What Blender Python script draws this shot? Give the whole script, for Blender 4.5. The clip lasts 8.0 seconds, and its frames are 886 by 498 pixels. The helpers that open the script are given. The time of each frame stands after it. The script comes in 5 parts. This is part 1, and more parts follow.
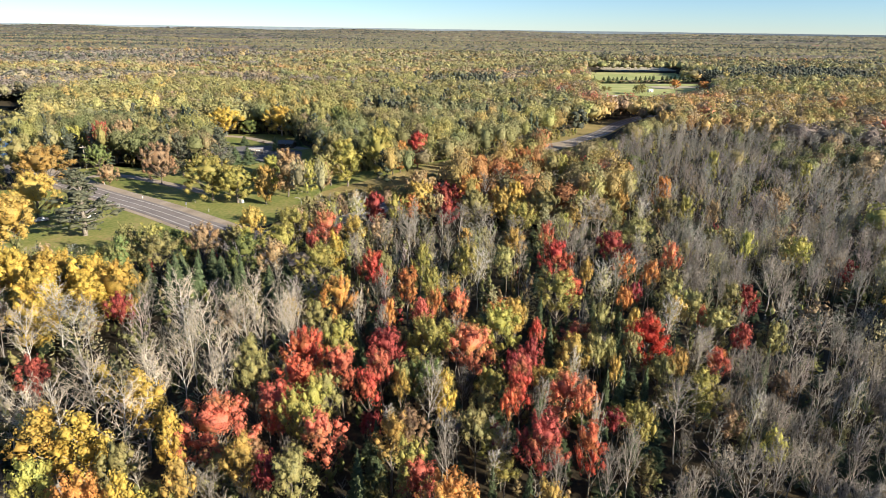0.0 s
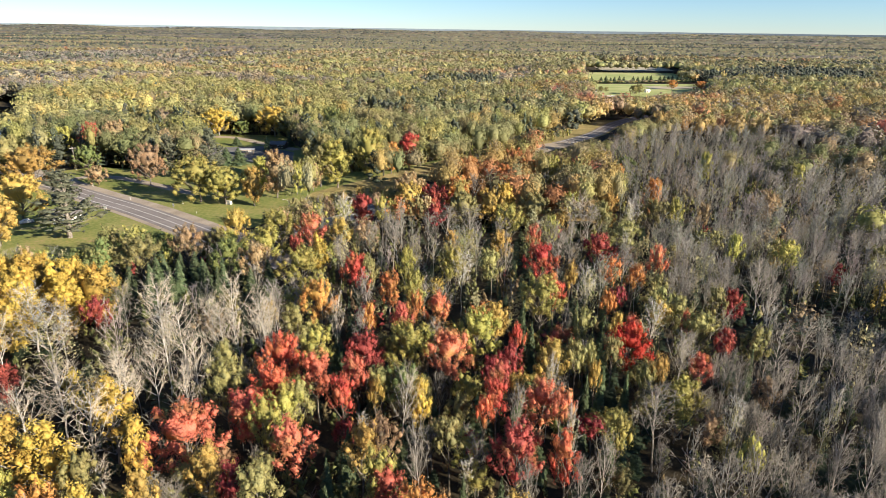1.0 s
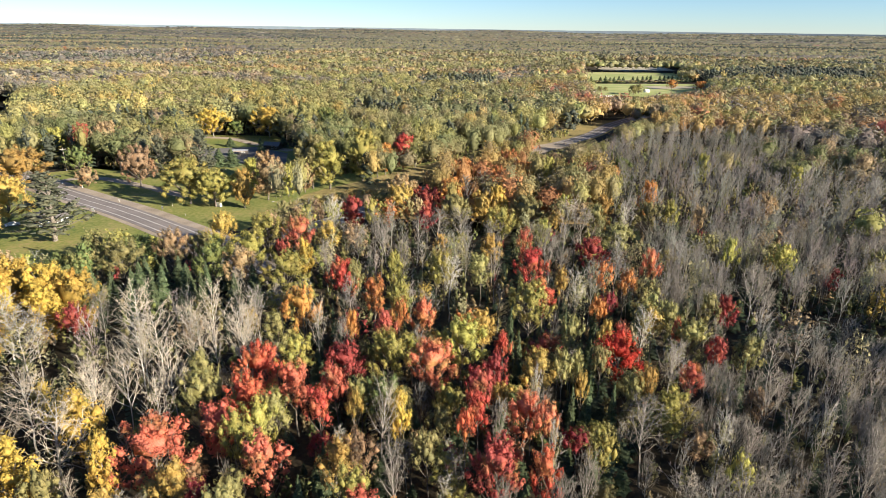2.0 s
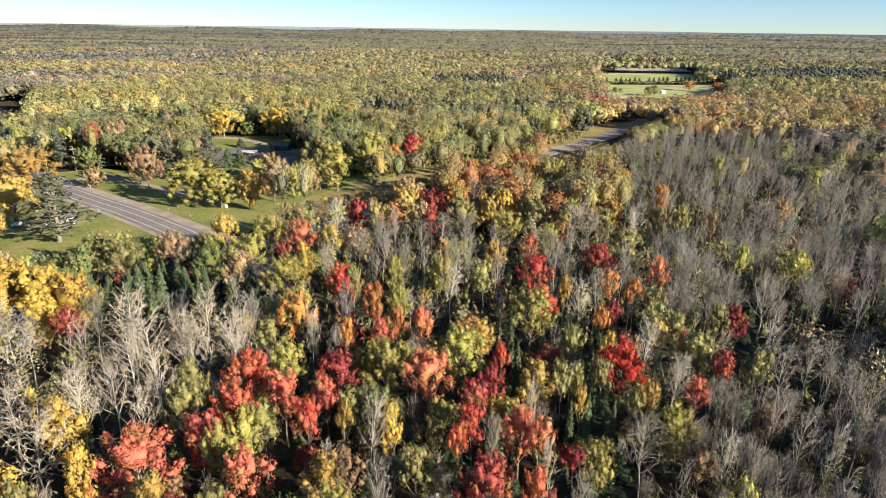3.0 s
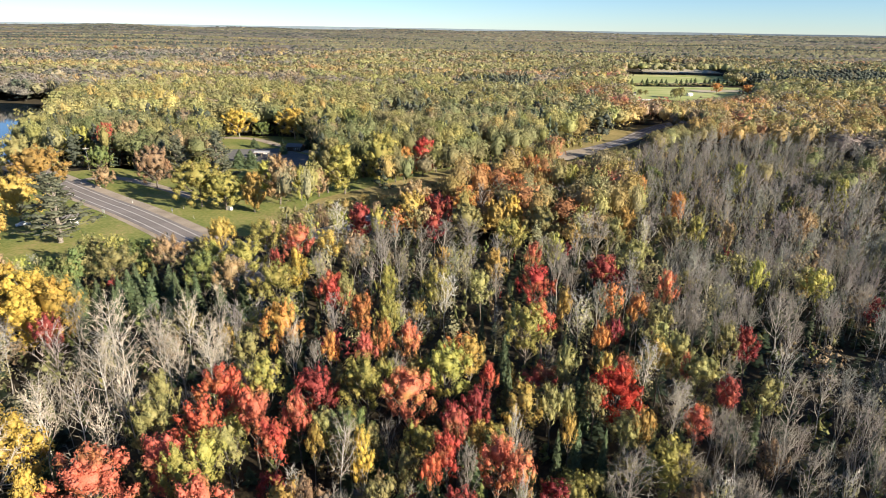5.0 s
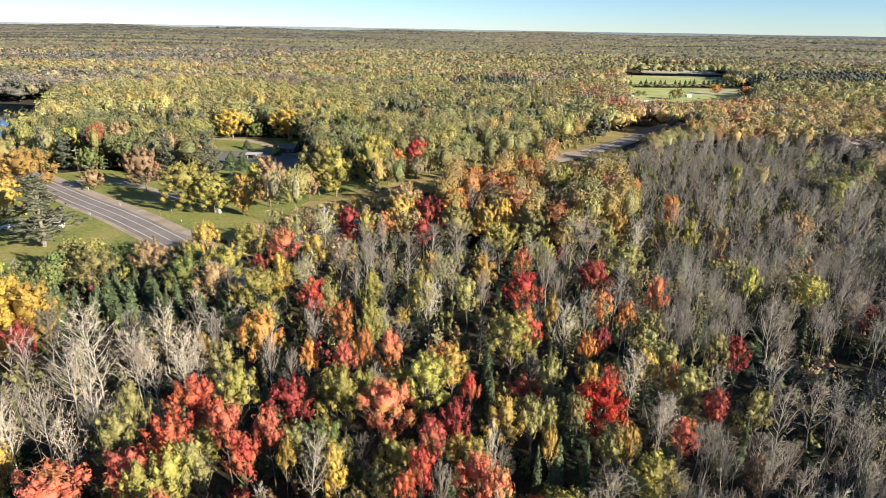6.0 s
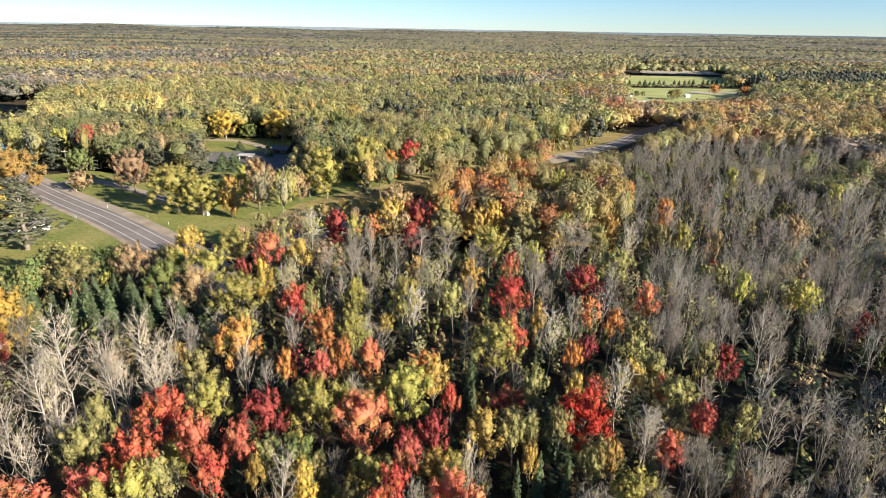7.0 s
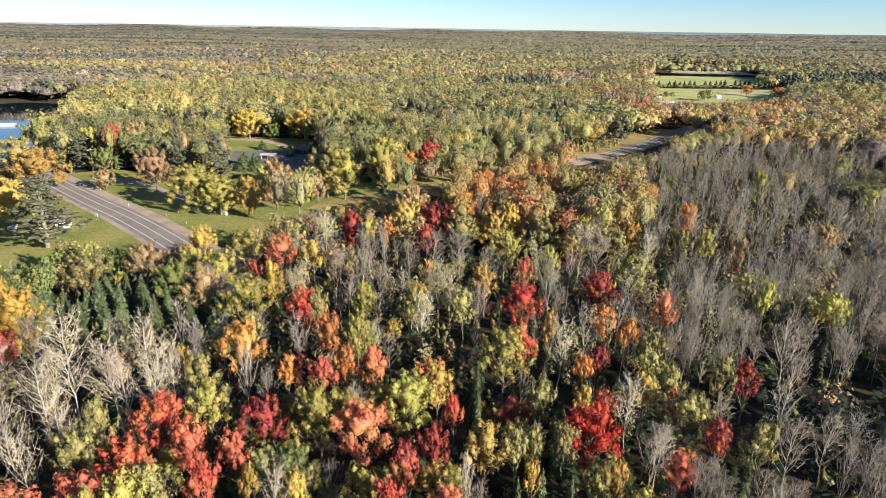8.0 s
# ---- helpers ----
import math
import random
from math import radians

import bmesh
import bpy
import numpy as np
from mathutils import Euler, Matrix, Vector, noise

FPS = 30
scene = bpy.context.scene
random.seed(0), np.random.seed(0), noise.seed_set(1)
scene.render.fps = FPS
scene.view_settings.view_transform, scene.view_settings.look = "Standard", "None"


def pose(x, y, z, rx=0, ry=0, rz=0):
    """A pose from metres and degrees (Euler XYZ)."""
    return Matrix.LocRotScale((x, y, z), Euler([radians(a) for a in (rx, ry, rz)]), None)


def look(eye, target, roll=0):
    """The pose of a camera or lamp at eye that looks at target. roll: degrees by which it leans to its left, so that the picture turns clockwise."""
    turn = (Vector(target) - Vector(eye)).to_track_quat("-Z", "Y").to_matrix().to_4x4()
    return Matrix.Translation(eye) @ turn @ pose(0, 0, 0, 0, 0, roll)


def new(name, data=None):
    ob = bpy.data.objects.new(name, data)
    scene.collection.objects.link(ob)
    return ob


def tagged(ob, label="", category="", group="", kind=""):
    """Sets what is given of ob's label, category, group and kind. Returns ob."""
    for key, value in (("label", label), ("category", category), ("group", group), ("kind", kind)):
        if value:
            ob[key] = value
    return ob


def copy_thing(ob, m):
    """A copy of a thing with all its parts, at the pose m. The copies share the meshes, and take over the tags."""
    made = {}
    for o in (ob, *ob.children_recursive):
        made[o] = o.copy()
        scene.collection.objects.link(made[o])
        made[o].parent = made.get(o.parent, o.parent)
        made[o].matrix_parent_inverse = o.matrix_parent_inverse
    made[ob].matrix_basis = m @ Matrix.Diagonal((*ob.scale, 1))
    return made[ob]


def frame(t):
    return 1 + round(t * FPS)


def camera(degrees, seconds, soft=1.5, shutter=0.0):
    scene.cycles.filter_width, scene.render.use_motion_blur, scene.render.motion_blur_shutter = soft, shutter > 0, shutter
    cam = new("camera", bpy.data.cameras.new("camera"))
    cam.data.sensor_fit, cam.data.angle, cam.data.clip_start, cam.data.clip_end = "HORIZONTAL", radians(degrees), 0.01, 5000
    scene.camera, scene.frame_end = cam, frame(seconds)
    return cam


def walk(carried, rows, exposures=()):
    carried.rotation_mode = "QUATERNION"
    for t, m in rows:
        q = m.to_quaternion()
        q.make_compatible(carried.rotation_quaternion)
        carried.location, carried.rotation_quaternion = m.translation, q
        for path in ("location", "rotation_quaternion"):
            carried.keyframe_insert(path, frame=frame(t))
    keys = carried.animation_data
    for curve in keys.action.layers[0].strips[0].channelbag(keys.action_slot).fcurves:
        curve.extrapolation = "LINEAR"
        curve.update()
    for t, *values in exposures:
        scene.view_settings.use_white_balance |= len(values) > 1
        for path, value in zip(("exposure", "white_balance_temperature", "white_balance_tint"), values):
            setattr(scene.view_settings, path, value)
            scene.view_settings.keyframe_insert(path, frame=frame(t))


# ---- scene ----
cam = camera(71.2, 8.0, soft=0.5)
PATH = [
    (0, (0.039, -0.504, 66.842), (0.048, 1.38, 66.171), 0.8),
    (0.5, (2.229, 0.067, 66.867), (2.239, 1.951, 66.196), 0.8),
    (1, (4.092, 1.367, 66.971), (4.101, 3.251, 66.3), 0.8),
    (1.5, (5.769, 3.044, 67.061), (5.777, 4.927, 66.389), 0.8),
    (3, (10.637, 8.371, 67.245), (10.594, 10.254, 66.573), 0.8),
    (3.5, (12.352, 10.089, 67.298), (12.255, 11.97, 66.625), 0.9),
    (4, (13.954, 11.846, 67.326), (13.834, 13.726, 66.653), 0.9),
    (4.5, (15.514, 13.608, 67.364), (15.392, 15.487, 66.691), 0.9),
    (6, (20.307, 18.858, 67.556), (20.183, 20.738, 66.885), 1.0),
    (6.5, (21.917, 20.667, 67.594), (21.793, 22.547, 66.921), 1.0),
    (7, (23.557, 22.424, 67.633), (23.431, 24.303, 66.962), 1.0),
    (7.5, (25.173, 24.14, 67.651), (25.009, 26.017, 66.979), 1.0),
    (8, (26.773, 25.86, 67.707), (26.562, 27.731, 67.034), 0.9),
]
walk(cam, [(t, look(eye, target, roll)) for t, eye, target, roll in PATH])

# ---- world, sun ----
SUN_FROM = (0.857, -0.515)          # level direction towards the sun
SUN_HIGH = radians(19.5)
world = bpy.data.worlds.new("sky")
scene.world = world
world.use_nodes = True
wn = world.node_tree.nodes
sky = wn.new("ShaderNodeTexSky")
sky.sky_type = "NISHITA"
sky.sun_disc = False
sky.sun_elevation = SUN_HIGH
sky.sun_rotation = math.atan2(SUN_FROM[0], SUN_FROM[1])
sky.altitude = 100
sky.air_density, sky.dust_density, sky.ozone_density = 0.75, 0.0, 5.0
wn["Background"].inputs["Strength"].default_value = 0.068
world.node_tree.links.new(sky.outputs["Color"], wn["Background"].inputs["Color"])

sun = new("sun", bpy.data.lights.new("sun", "SUN"))
sun.data.energy, sun.data.angle, sun.data.color = 5.7, radians(0.55), (1.0, 0.89, 0.73)
sun.matrix_world = look((0, 0, 0), (-SUN_FROM[0] * math.cos(SUN_HIGH), -SUN_FROM[1] * math.cos(SUN_HIGH), -math.sin(SUN_HIGH)))
scene.view_settings.exposure = 1.2


# ---- materials ----
def material(name, rough=0.8):
    m = bpy.data.materials.new(name)
    m.use_nodes = True
    t = m.node_tree
    b = t.nodes["Principled BSDF"]
    b.inputs["Roughness"].default_value = rough
    b.inputs["Specular IOR Level"].default_value = 0.25
    return m, t.nodes, t.links, b


def ramp(nodes, stops):
    r = nodes.new("ShaderNodeValToRGB")
    r.color_ramp.elements[0].position, r.color_ramp.elements[0].color = stops[0][0], (*stops[0][1], 1)
    r.color_ramp.elements[1].position, r.color_ramp.elements[1].color = stops[-1][0], (*stops[-1][1], 1)
    for p, c in stops[1:-1]:
        r.color_ramp.elements.new(p).color = (*c, 1)
    return r


def noise_node(nodes, links, scale, detail=4.0, rough=0.55):
    n = nodes.new("ShaderNodeTexNoise")
    n.inputs["Scale"].default_value, n.inputs["Detail"].default_value, n.inputs["Roughness"].default_value = scale, detail, rough
    g = nodes.new("ShaderNodeNewGeometry")
    links.new(g.outputs["Position"], n.inputs["Vector"])
    return n


def leafy(nodes, links, colour, b, through_light=0.25):
    """Diffuse leaf that lets some light pass."""
    links.new(colour, b.inputs["Base Color"])
    tr = nodes.new("ShaderNodeBsdfTranslucent")
    links.new(colour, tr.inputs["Color"])
    mix = nodes.new("ShaderNodeMixShader")
    mix.inputs[0].default_value = through_light
    links.new(b.outputs[0], mix.inputs[1])
    links.new(tr.outputs[0], mix.inputs[2])
    links.new(mix.outputs[0], nodes["Material Output"].inputs["Surface"])


def mottle(nodes, links, colour, scale, lo, hi):
    """Fine light and dark mottling, as of single leaves."""
    f = noise_node(nodes, links, scale, 2, 0.7)
    mr = nodes.new("ShaderNodeMapRange")
    mr.inputs["From Min"].default_value, mr.inputs["From Max"].default_value = 0.32, 0.68
    mr.inputs["To Min"].default_value, mr.inputs["To Max"].default_value = lo, hi
    links.new(f.outputs["Fac"], mr.inputs["Value"])
    hs = nodes.new("ShaderNodeHueSaturation")
    links.new(mr.outputs[0], hs.inputs["Value"])
    links.new(colour, hs.inputs["Color"])
    return hs.outputs[0]


def foliage(name, second, *colours):
    """Leaves: each clump takes a colour of the row, parts of a crown turn to a second hue, each tree is a little lighter or darker."""
    m, n, l, b = material(name, 0.6)
    g = n.new("ShaderNodeNewGeometry")
    r = ramp(n, [(i / (len(colours) - 1), c) for i, c in enumerate(colours)])
    l.new(g.outputs["Random Per Island"], r.inputs[0])
    o = n.new("ShaderNodeObjectInfo")
    hs = n.new("ShaderNodeHueSaturation")
    for key, lo, hi, socket in (("h", 0.488, 0.512, "Hue"), ("v", 0.78, 1.18, "Value")):
        mr = n.new("ShaderNodeMapRange")
        mr.inputs["To Min"].default_value, mr.inputs["To Max"].default_value = lo, hi
        l.new(o.outputs["Random"], mr.inputs["Value"])
        l.new(mr.outputs[0], hs.inputs[socket])
    turn = noise_node(n, l, 0.22, 2)
    share = n.new("ShaderNodeMapRange")
    share.inputs["From Min"].default_value, share.inputs["From Max"].default_value = 0.5, 0.66
    share.inputs["To Max"].default_value = 0.75
    l.new(turn.outputs["Fac"], share.inputs["Value"])
    two = n.new("ShaderNodeMix")
    two.data_type = "RGBA"
    two.inputs["B"].default_value = (*second, 1)
    l.new(share.outputs[0], two.inputs["Factor"])
    l.new(r.outputs[0], two.inputs["A"])
    l.new(two.outputs["Result"], hs.inputs["Color"])
    leafy(n, l, mottle(n, l, hs.outputs[0], 5.0, 0.72, 1.3), b)
    return m


def bark(name, dark, light, scale=3.0):
    m, n, l, b = material(name, 0.85)
    ns = noise_node(n, l, scale)
    r = ramp(n, [(0.35, dark), (0.62, light)])
    l.new(ns.outputs["Fac"], r.inputs[0])
    o = n.new("ShaderNodeObjectInfo")
    hs = n.new("ShaderNodeHueSaturation")
    mr = n.new("ShaderNodeMapRange")
    mr.inputs["To Min"].default_value, mr.inputs["To Max"].default_value = 0.75, 1.2
    l.new(o.outputs["Random"], mr.inputs["Value"])
    l.new(mr.outputs[0], hs.inputs["Value"])
    l.new(r.outputs[0], hs.inputs["Color"])
    l.new(hs.outputs[0], b.inputs["Base Color"])
    return m


TINT = {
    "red": (0.50, 0.095, 0.066), "coral": (0.53, 0.15, 0.10), "crimson": (0.30, 0.062, 0.055), "scarlet": (0.62, 0.105, 0.045),
    "orange": (0.48, 0.20, 0.07), "gold": (0.43, 0.295, 0.085), "yellow": (0.52, 0.39, 0.085), "lime": (0.33, 0.315, 0.088),
    "olive": (0.25, 0.235, 0.095), "green": (0.14, 0.17, 0.06), "tan": (0.34, 0.245, 0.14), "pale": (0.37, 0.34, 0.18),
    "spruce": (0.105, 0.14, 0.07), "pine": (0.135, 0.145, 0.095), "bare": (0.195, 0.18, 0.152), "birch": (0.42, 0.385, 0.335),
}


def shade(c, k, warm=0.0):
    return (min(c[0] * k * (1 + warm), 0.95), min(c[1] * k, 0.95), min(c[2] * k * (1 - warm), 0.95))


SECOND = {"red": (0.46, 0.21, 0.08), "coral": (0.44, 0.27, 0.10), "crimson": (0.42, 0.12, 0.06), "scarlet": (0.56, 0.15, 0.05), "orange": (0.44, 0.28, 0.08), "gold": (0.36, 0.27, 0.09), "yellow": (0.52, 0.33, 0.07),
          "lime": (0.40, 0.33, 0.09), "olive": (0.31, 0.26, 0.10), "green": (0.24, 0.25, 0.07), "tan": (0.33, 0.19, 0.09)}
LEAF = {k: foliage(k + "_leaves", SECOND.get(k, c), shade(c, 0.76, -0.08), shade(c, 0.95), shade(c, 1.06, 0.04), shade(c, 1.22, 0.06)) for k, c in TINT.items() if k not in ("bare", "birch")}
LEAF["bare"] = bark("grey_twigs", (0.15, 0.132, 0.108), (0.27, 0.243, 0.203), 0.6)
LEAF["birch"] = bark("pale_twigs", (0.33, 0.28, 0.21), (0.60, 0.52, 0.40), 0.6)
BARK = bark("grey_bark", (0.09, 0.075, 0.06), (0.24, 0.21, 0.175))
BARE_BARK = bark("pale_grey_bark", (0.20, 0.18, 0.155), (0.42, 0.385, 0.34))
BIRCH_BARK = bark("white_bark", (0.27, 0.25, 0.22), (0.56, 0.53, 0.48), 5.0)

TINT["pine"], TINT["spruce"] = (0.075, 0.09, 0.058), (0.055, 0.075, 0.042)     # a darker, shaded copy of the pine and spruce colours for joined woods

far_leaf, n_, l_, b_ = material("mixed_woods", 0.75)
at = n_.new("ShaderNodeAttribute")
at.attribute_name = "tint"
ge = n_.new("ShaderNodeNewGeometry")
mr = n_.new("ShaderNodeMapRange")
mr.inputs["To Min"].default_value, mr.inputs["To Max"].default_value = 0.92, 1.08
l_.new(ge.outputs["Random Per Island"], mr.inputs["Value"])
hs = n_.new("ShaderNodeHueSaturation")
l_.new(mr.outputs[0], hs.inputs["Value"])
l_.new(at.outputs["Color"], hs.inputs["Color"])
leafy(n_, l_, mottle(n_, l_, hs.outputs[0], 1.6, 0.8, 1.22), b_, 0.22)


def ground_material(name, stops, small, large, rough=0.95, bump=0.3):
    """Ground colour from a fine and a broad noise together."""
    m, n, l, b = material(name, rough)
    a, c = noise_node(n, l, small, 5), noise_node(n, l, large, 3)
    mx = n.new("ShaderNodeMix")
    mx.inputs[0].default_value = 0.5
    l.new(a.outputs["Fac"], mx.inputs[2])
    l.new(c.outputs["Fac"], mx.inputs[3])
    r = ramp(n, stops)
    l.new(mx.outputs[0], r.inputs[0])
    l.new(r.outputs[0], b.inputs["Base Color"])
    bp = n.new("ShaderNodeBump")
    bp.inputs["Strength"].default_value, bp.inputs["Distance"].default_value = bump, 0.2
    l.new(a.outputs["Fac"], bp.inputs["Height"])
    l.new(bp.outputs[0], b.inputs["Normal"])
    return m


M_GROUND = ground_material("leaf_litter", [(0.35, (0.026, 0.022, 0.014)), (0.5, (0.048, 0.038, 0.022)), (0.66, (0.08, 0.06, 0.03))], 1.3, 0.06)
M_LAWN = ground_material("autumn_lawn", [(0.34, (0.10, 0.145, 0.032)), (0.46, (0.175, 0.20, 0.05)), (0.56, (0.25, 0.24, 0.075)), (0.68, (0.33, 0.255, 0.115))], 0.9, 0.05)
M_DRY = ground_material("dry_verge", [(0.34, (0.17, 0.14, 0.055)), (0.5, (0.28, 0.225, 0.09)), (0.66, (0.39, 0.31, 0.145))], 0.8, 0.07)
M_FIELD = ground_material("hay_field", [(0.36, (0.24, 0.29, 0.09)), (0.5, (0.35, 0.38, 0.14)), (0.64, (0.48, 0.45, 0.21))], 0.05, 0.012)
M_STUBBLE = ground_material("stubble_field", [(0.36, (0.34, 0.29, 0.19)), (0.64, (0.50, 0.44, 0.32))], 0.05, 0.012)
M_ASPHALT = ground_material("asphalt", [(0.35, (0.165, 0.145, 0.135)), (0.5, (0.22, 0.195, 0.182)), (0.66, (0.275, 0.242, 0.225))], 2.2, 0.12, 0.85, 0.1)
M_GRAVEL = ground_material("gravel", [(0.35, (0.26, 0.21, 0.16)), (0.65, (0.44, 0.37, 0.29))], 2.5, 0.15)
M_LOT = ground_material("old_pavement", [(0.35, (0.10, 0.10, 0.10)), (0.65, (0.20, 0.19, 0.18))], 1.5, 0.1)


def plain(name, c, rough=0.6, metal=0.0, wear=0.12):
    m, n, l, b = material(name, rough)
    b.inputs["Metallic"].default_value = metal
    ns = noise_node(n, l, 4.0)
    r = ramp(n, [(0.3, shade(c, 1 - wear)), (0.7, shade(c, 1 + wear))])
    l.new(ns.outputs["Fac"], r.inputs[0])
    l.new(r.outputs[0], b.inputs["Base Color"])
    return m


M_WHITE = plain("white_paint", (0.78, 0.77, 0.74), 0.5)
M_LINE = plain("road_paint", (0.62, 0.60, 0.56), 0.7, 0, 0.25)
M_YELLOW = plain("yellow_road_paint", (0.58, 0.40, 0.10), 0.7, 0, 0.25)
M_ROOF = plain("grey_shingles", (0.16, 0.15, 0.145), 0.85, 0, 0.3)
M_REDROOF = plain("red_roof", (0.36, 0.10, 0.06), 0.7, 0, 0.2)
M_PALEROOF = plain("pale_metal_roof", (0.62, 0.60, 0.57), 0.45, 0.2)
M_WOOD = plain("weathered_wood", (0.22, 0.17, 0.12), 0.85, 0, 0.3)
M_PALEWOOD = plain("silvered_wood", (0.46, 0.41, 0.35), 0.85, 0, 0.15)
M_DARKWALL = plain("brown_siding", (0.10, 0.075, 0.055), 0.8, 0, 0.2)
M_METAL = plain("galvanised_steel", (0.45, 0.45, 0.44), 0.45, 0.7)
M_GLASS = plain("window_glass", (0.03, 0.035, 0.04), 0.08)
M_BLUE = plain("dark_blue_paint", (0.03, 0.05, 0.10), 0.25)
M_BLACK = plain("black_rubber", (0.02, 0.02, 0.02), 0.8)
M_RED = plain("red_paint", (0.40, 0.05, 0.04), 0.45)

M_WATER, n_, l_, b_ = material("lake_water", 0.04)
b_.inputs["Base Color"].default_value = (0.012, 0.022, 0.03, 1)
b_.inputs["Specular IOR Level"].default_value = 0.5
wv = noise_node(n_, l_, 0.9, 3)
bp = n_.new("ShaderNodeBump")
bp.inputs["Strength"].default_value, bp.inputs["Distance"].default_value = 0.06, 0.1
l_.new(wv.outputs["Fac"], bp.inputs["Height"])
l_.new(bp.outputs[0], b_.inputs["Normal"])


# ---- mesh helpers ----
def mesh_np(name, verts, faces, mat, tint=None, smooth=False):
    """A mesh from arrays: verts (n, 3) and a list of (m, k) face arrays."""
    me = bpy.data.meshes.new(name)
    verts = np.asarray(verts, np.float32)
    faces = [np.asarray(f, np.int32) for f in (faces if isinstance(faces, list) else [faces]) if len(f)]
    loops = np.concatenate([f.ravel() for f in faces])
    sizes = np.concatenate([np.full(len(f), f.shape[1], np.int32) for f in faces])
    me.vertices.add(len(verts))
    me.vertices.foreach_set("co", verts.ravel())
    me.loops.add(len(loops))
    me.loops.foreach_set("vertex_index", loops)
    me.polygons.add(len(sizes))
    me.polygons.foreach_set("loop_start", np.concatenate([[0], np.cumsum(sizes)[:-1]]).astype(np.int32))
    me.polygons.foreach_set("loop_total", sizes)
    if smooth:
        me.polygons.foreach_set("use_smooth", np.ones(len(sizes), bool))
    me.materials.append(mat)
    if tint is not None:
        ca = me.color_attributes.new("tint", "FLOAT_COLOR", "POINT")
        ca.data.foreach_set("color", np.concatenate([tint, np.ones((len(tint), 1))], 1).astype(np.float32).ravel())
    me.update(calc_edges=True)
    return me


def part(name, bm, mat, parent=None, label=""):
    """Links a bmesh as one mesh object under a thing or a part."""
    me = bpy.data.meshes.new(name)
    bm.to_mesh(me)
    bm.free()
    me.materials.append(mat)
    ob = new(name, me)
    if parent is not None:
        ob.parent = parent
    return tagged(ob, label)


def box(x, y, z, sx, sy, sz, bevel=0.0, rz=0.0):
    """A box bmesh with its base centre at x, y, z."""
    bm = bmesh.new()
    bmesh.ops.create_cube(bm, size=1, matrix=pose(x, y, z + sz / 2, 0, 0, rz) @ Matrix.Diagonal((sx, sy, sz, 1)))
    if bevel:
        bmesh.ops.bevel(bm, geom=bm.edges[:], offset=bevel, segments=1, affect="EDGES")
    return bm


def rod(a, b, r0, r1, sides=8):
    """A tapered rod between two points."""
    a, b = Vector(a), Vector(b)
    bm = bmesh.new()
    turn = (b - a).to_track_quat("Z", "Y").to_matrix().to_4x4()
    bmesh.ops.create_cone(bm, cap_ends=True, segments=sides, radius1=r0, radius2=r1, depth=(b - a).length, matrix=Matrix.Translation((a + b) / 2) @ turn)
    return bm


def joined(*bms):
    out = bmesh.new()
    for b in bms:
        me = bpy.data.meshes.new("tmp")
        b.to_mesh(me)
        b.free()
        out.from_mesh(me)
        bpy.data.meshes.remove(me)
    return out


def thing(name, m, label, category, group="", kind=""):
    ob = new(name)
    ob.matrix_basis = m
    return tagged(ob, label, category, group, kind)


# ---- the lie of the land ----
LAKE = [(-222, 298), (-228, 320), (-244, 347), (-256, 388), (-292, 446), (-318, 490), (-350, 540), (-410, 545), (-470, 480), (-480, 380), (-380, 300), (-300, 280)]
PARK = [(-62, 206), (-50, 232), (-36, 256), (-18, 276), (8, 314), (30, 338), (24, 346), (-6, 322), (-34, 298), (-58, 290), (-66, 316), (-74, 352), (-98, 402), (-155, 402), (-150, 372), (-125, 345), (-112, 310), (-128, 296), (-165, 300), (-185, 284), (-168, 264), (-130, 240), (-90, 212)]
YARD = [(-150, 160), (-92, 168), (-78, 192), (-92, 207), (-124, 232), (-165, 262), (-205, 240), (-190, 190)]
FIELD_NEAR = [(158, 650), (215, 668), (300, 735), (352, 790), (368, 862), (190, 842), (176, 740)]
FIELD_FAR = [(192, 862), (372, 905), (392, 1085), (238, 1078)]
FIELD_BEYOND = [(285, 1130), (420, 1150), (440, 1290), (310, 1350)]
ROAD_A = [(-330, 382), (-260, 334), (-150, 254), (-114, 229), (-88, 209), (-62, 187), (-44, 170)]
ROAD_B = [(-88, 209), (-64, 196), (-38, 214), (-8, 252), (20, 292), (60, 364), (82, 389), (108, 424), (138, 478), (178, 522), (250, 556), (340, 580)]


def inside(poly, x, y):
    """Which of the points lie within the outline."""
    res = np.zeros(np.shape(x), bool)
    for (x0, y0), (x1, y1) in zip(poly, poly[1:] + poly[:1]):
        if y0 != y1:
            res ^= ((y0 > y) != (y1 > y)) & (x < (x1 - x0) * (y - y0) / (y1 - y0) + x0)
    return res


def away(line, x, y):
    """The distance from a line of points."""
    best = np.full(np.shape(x), 1e9)
    for (x0, y0), (x1, y1) in zip(line, line[1:]):
        dx, dy = x1 - x0, y1 - y0
        u = np.clip(((x - x0) * dx + (y - y0) * dy) / (dx * dx + dy * dy), 0, 1)
        best = np.minimum(best, np.hypot(x - x0 - u * dx, y - y0 - u * dy))
    return best


def step(a, b, v):
    u = np.clip((v - a) / (b - a), 0, 1)
    return u * u * (3 - 2 * u)


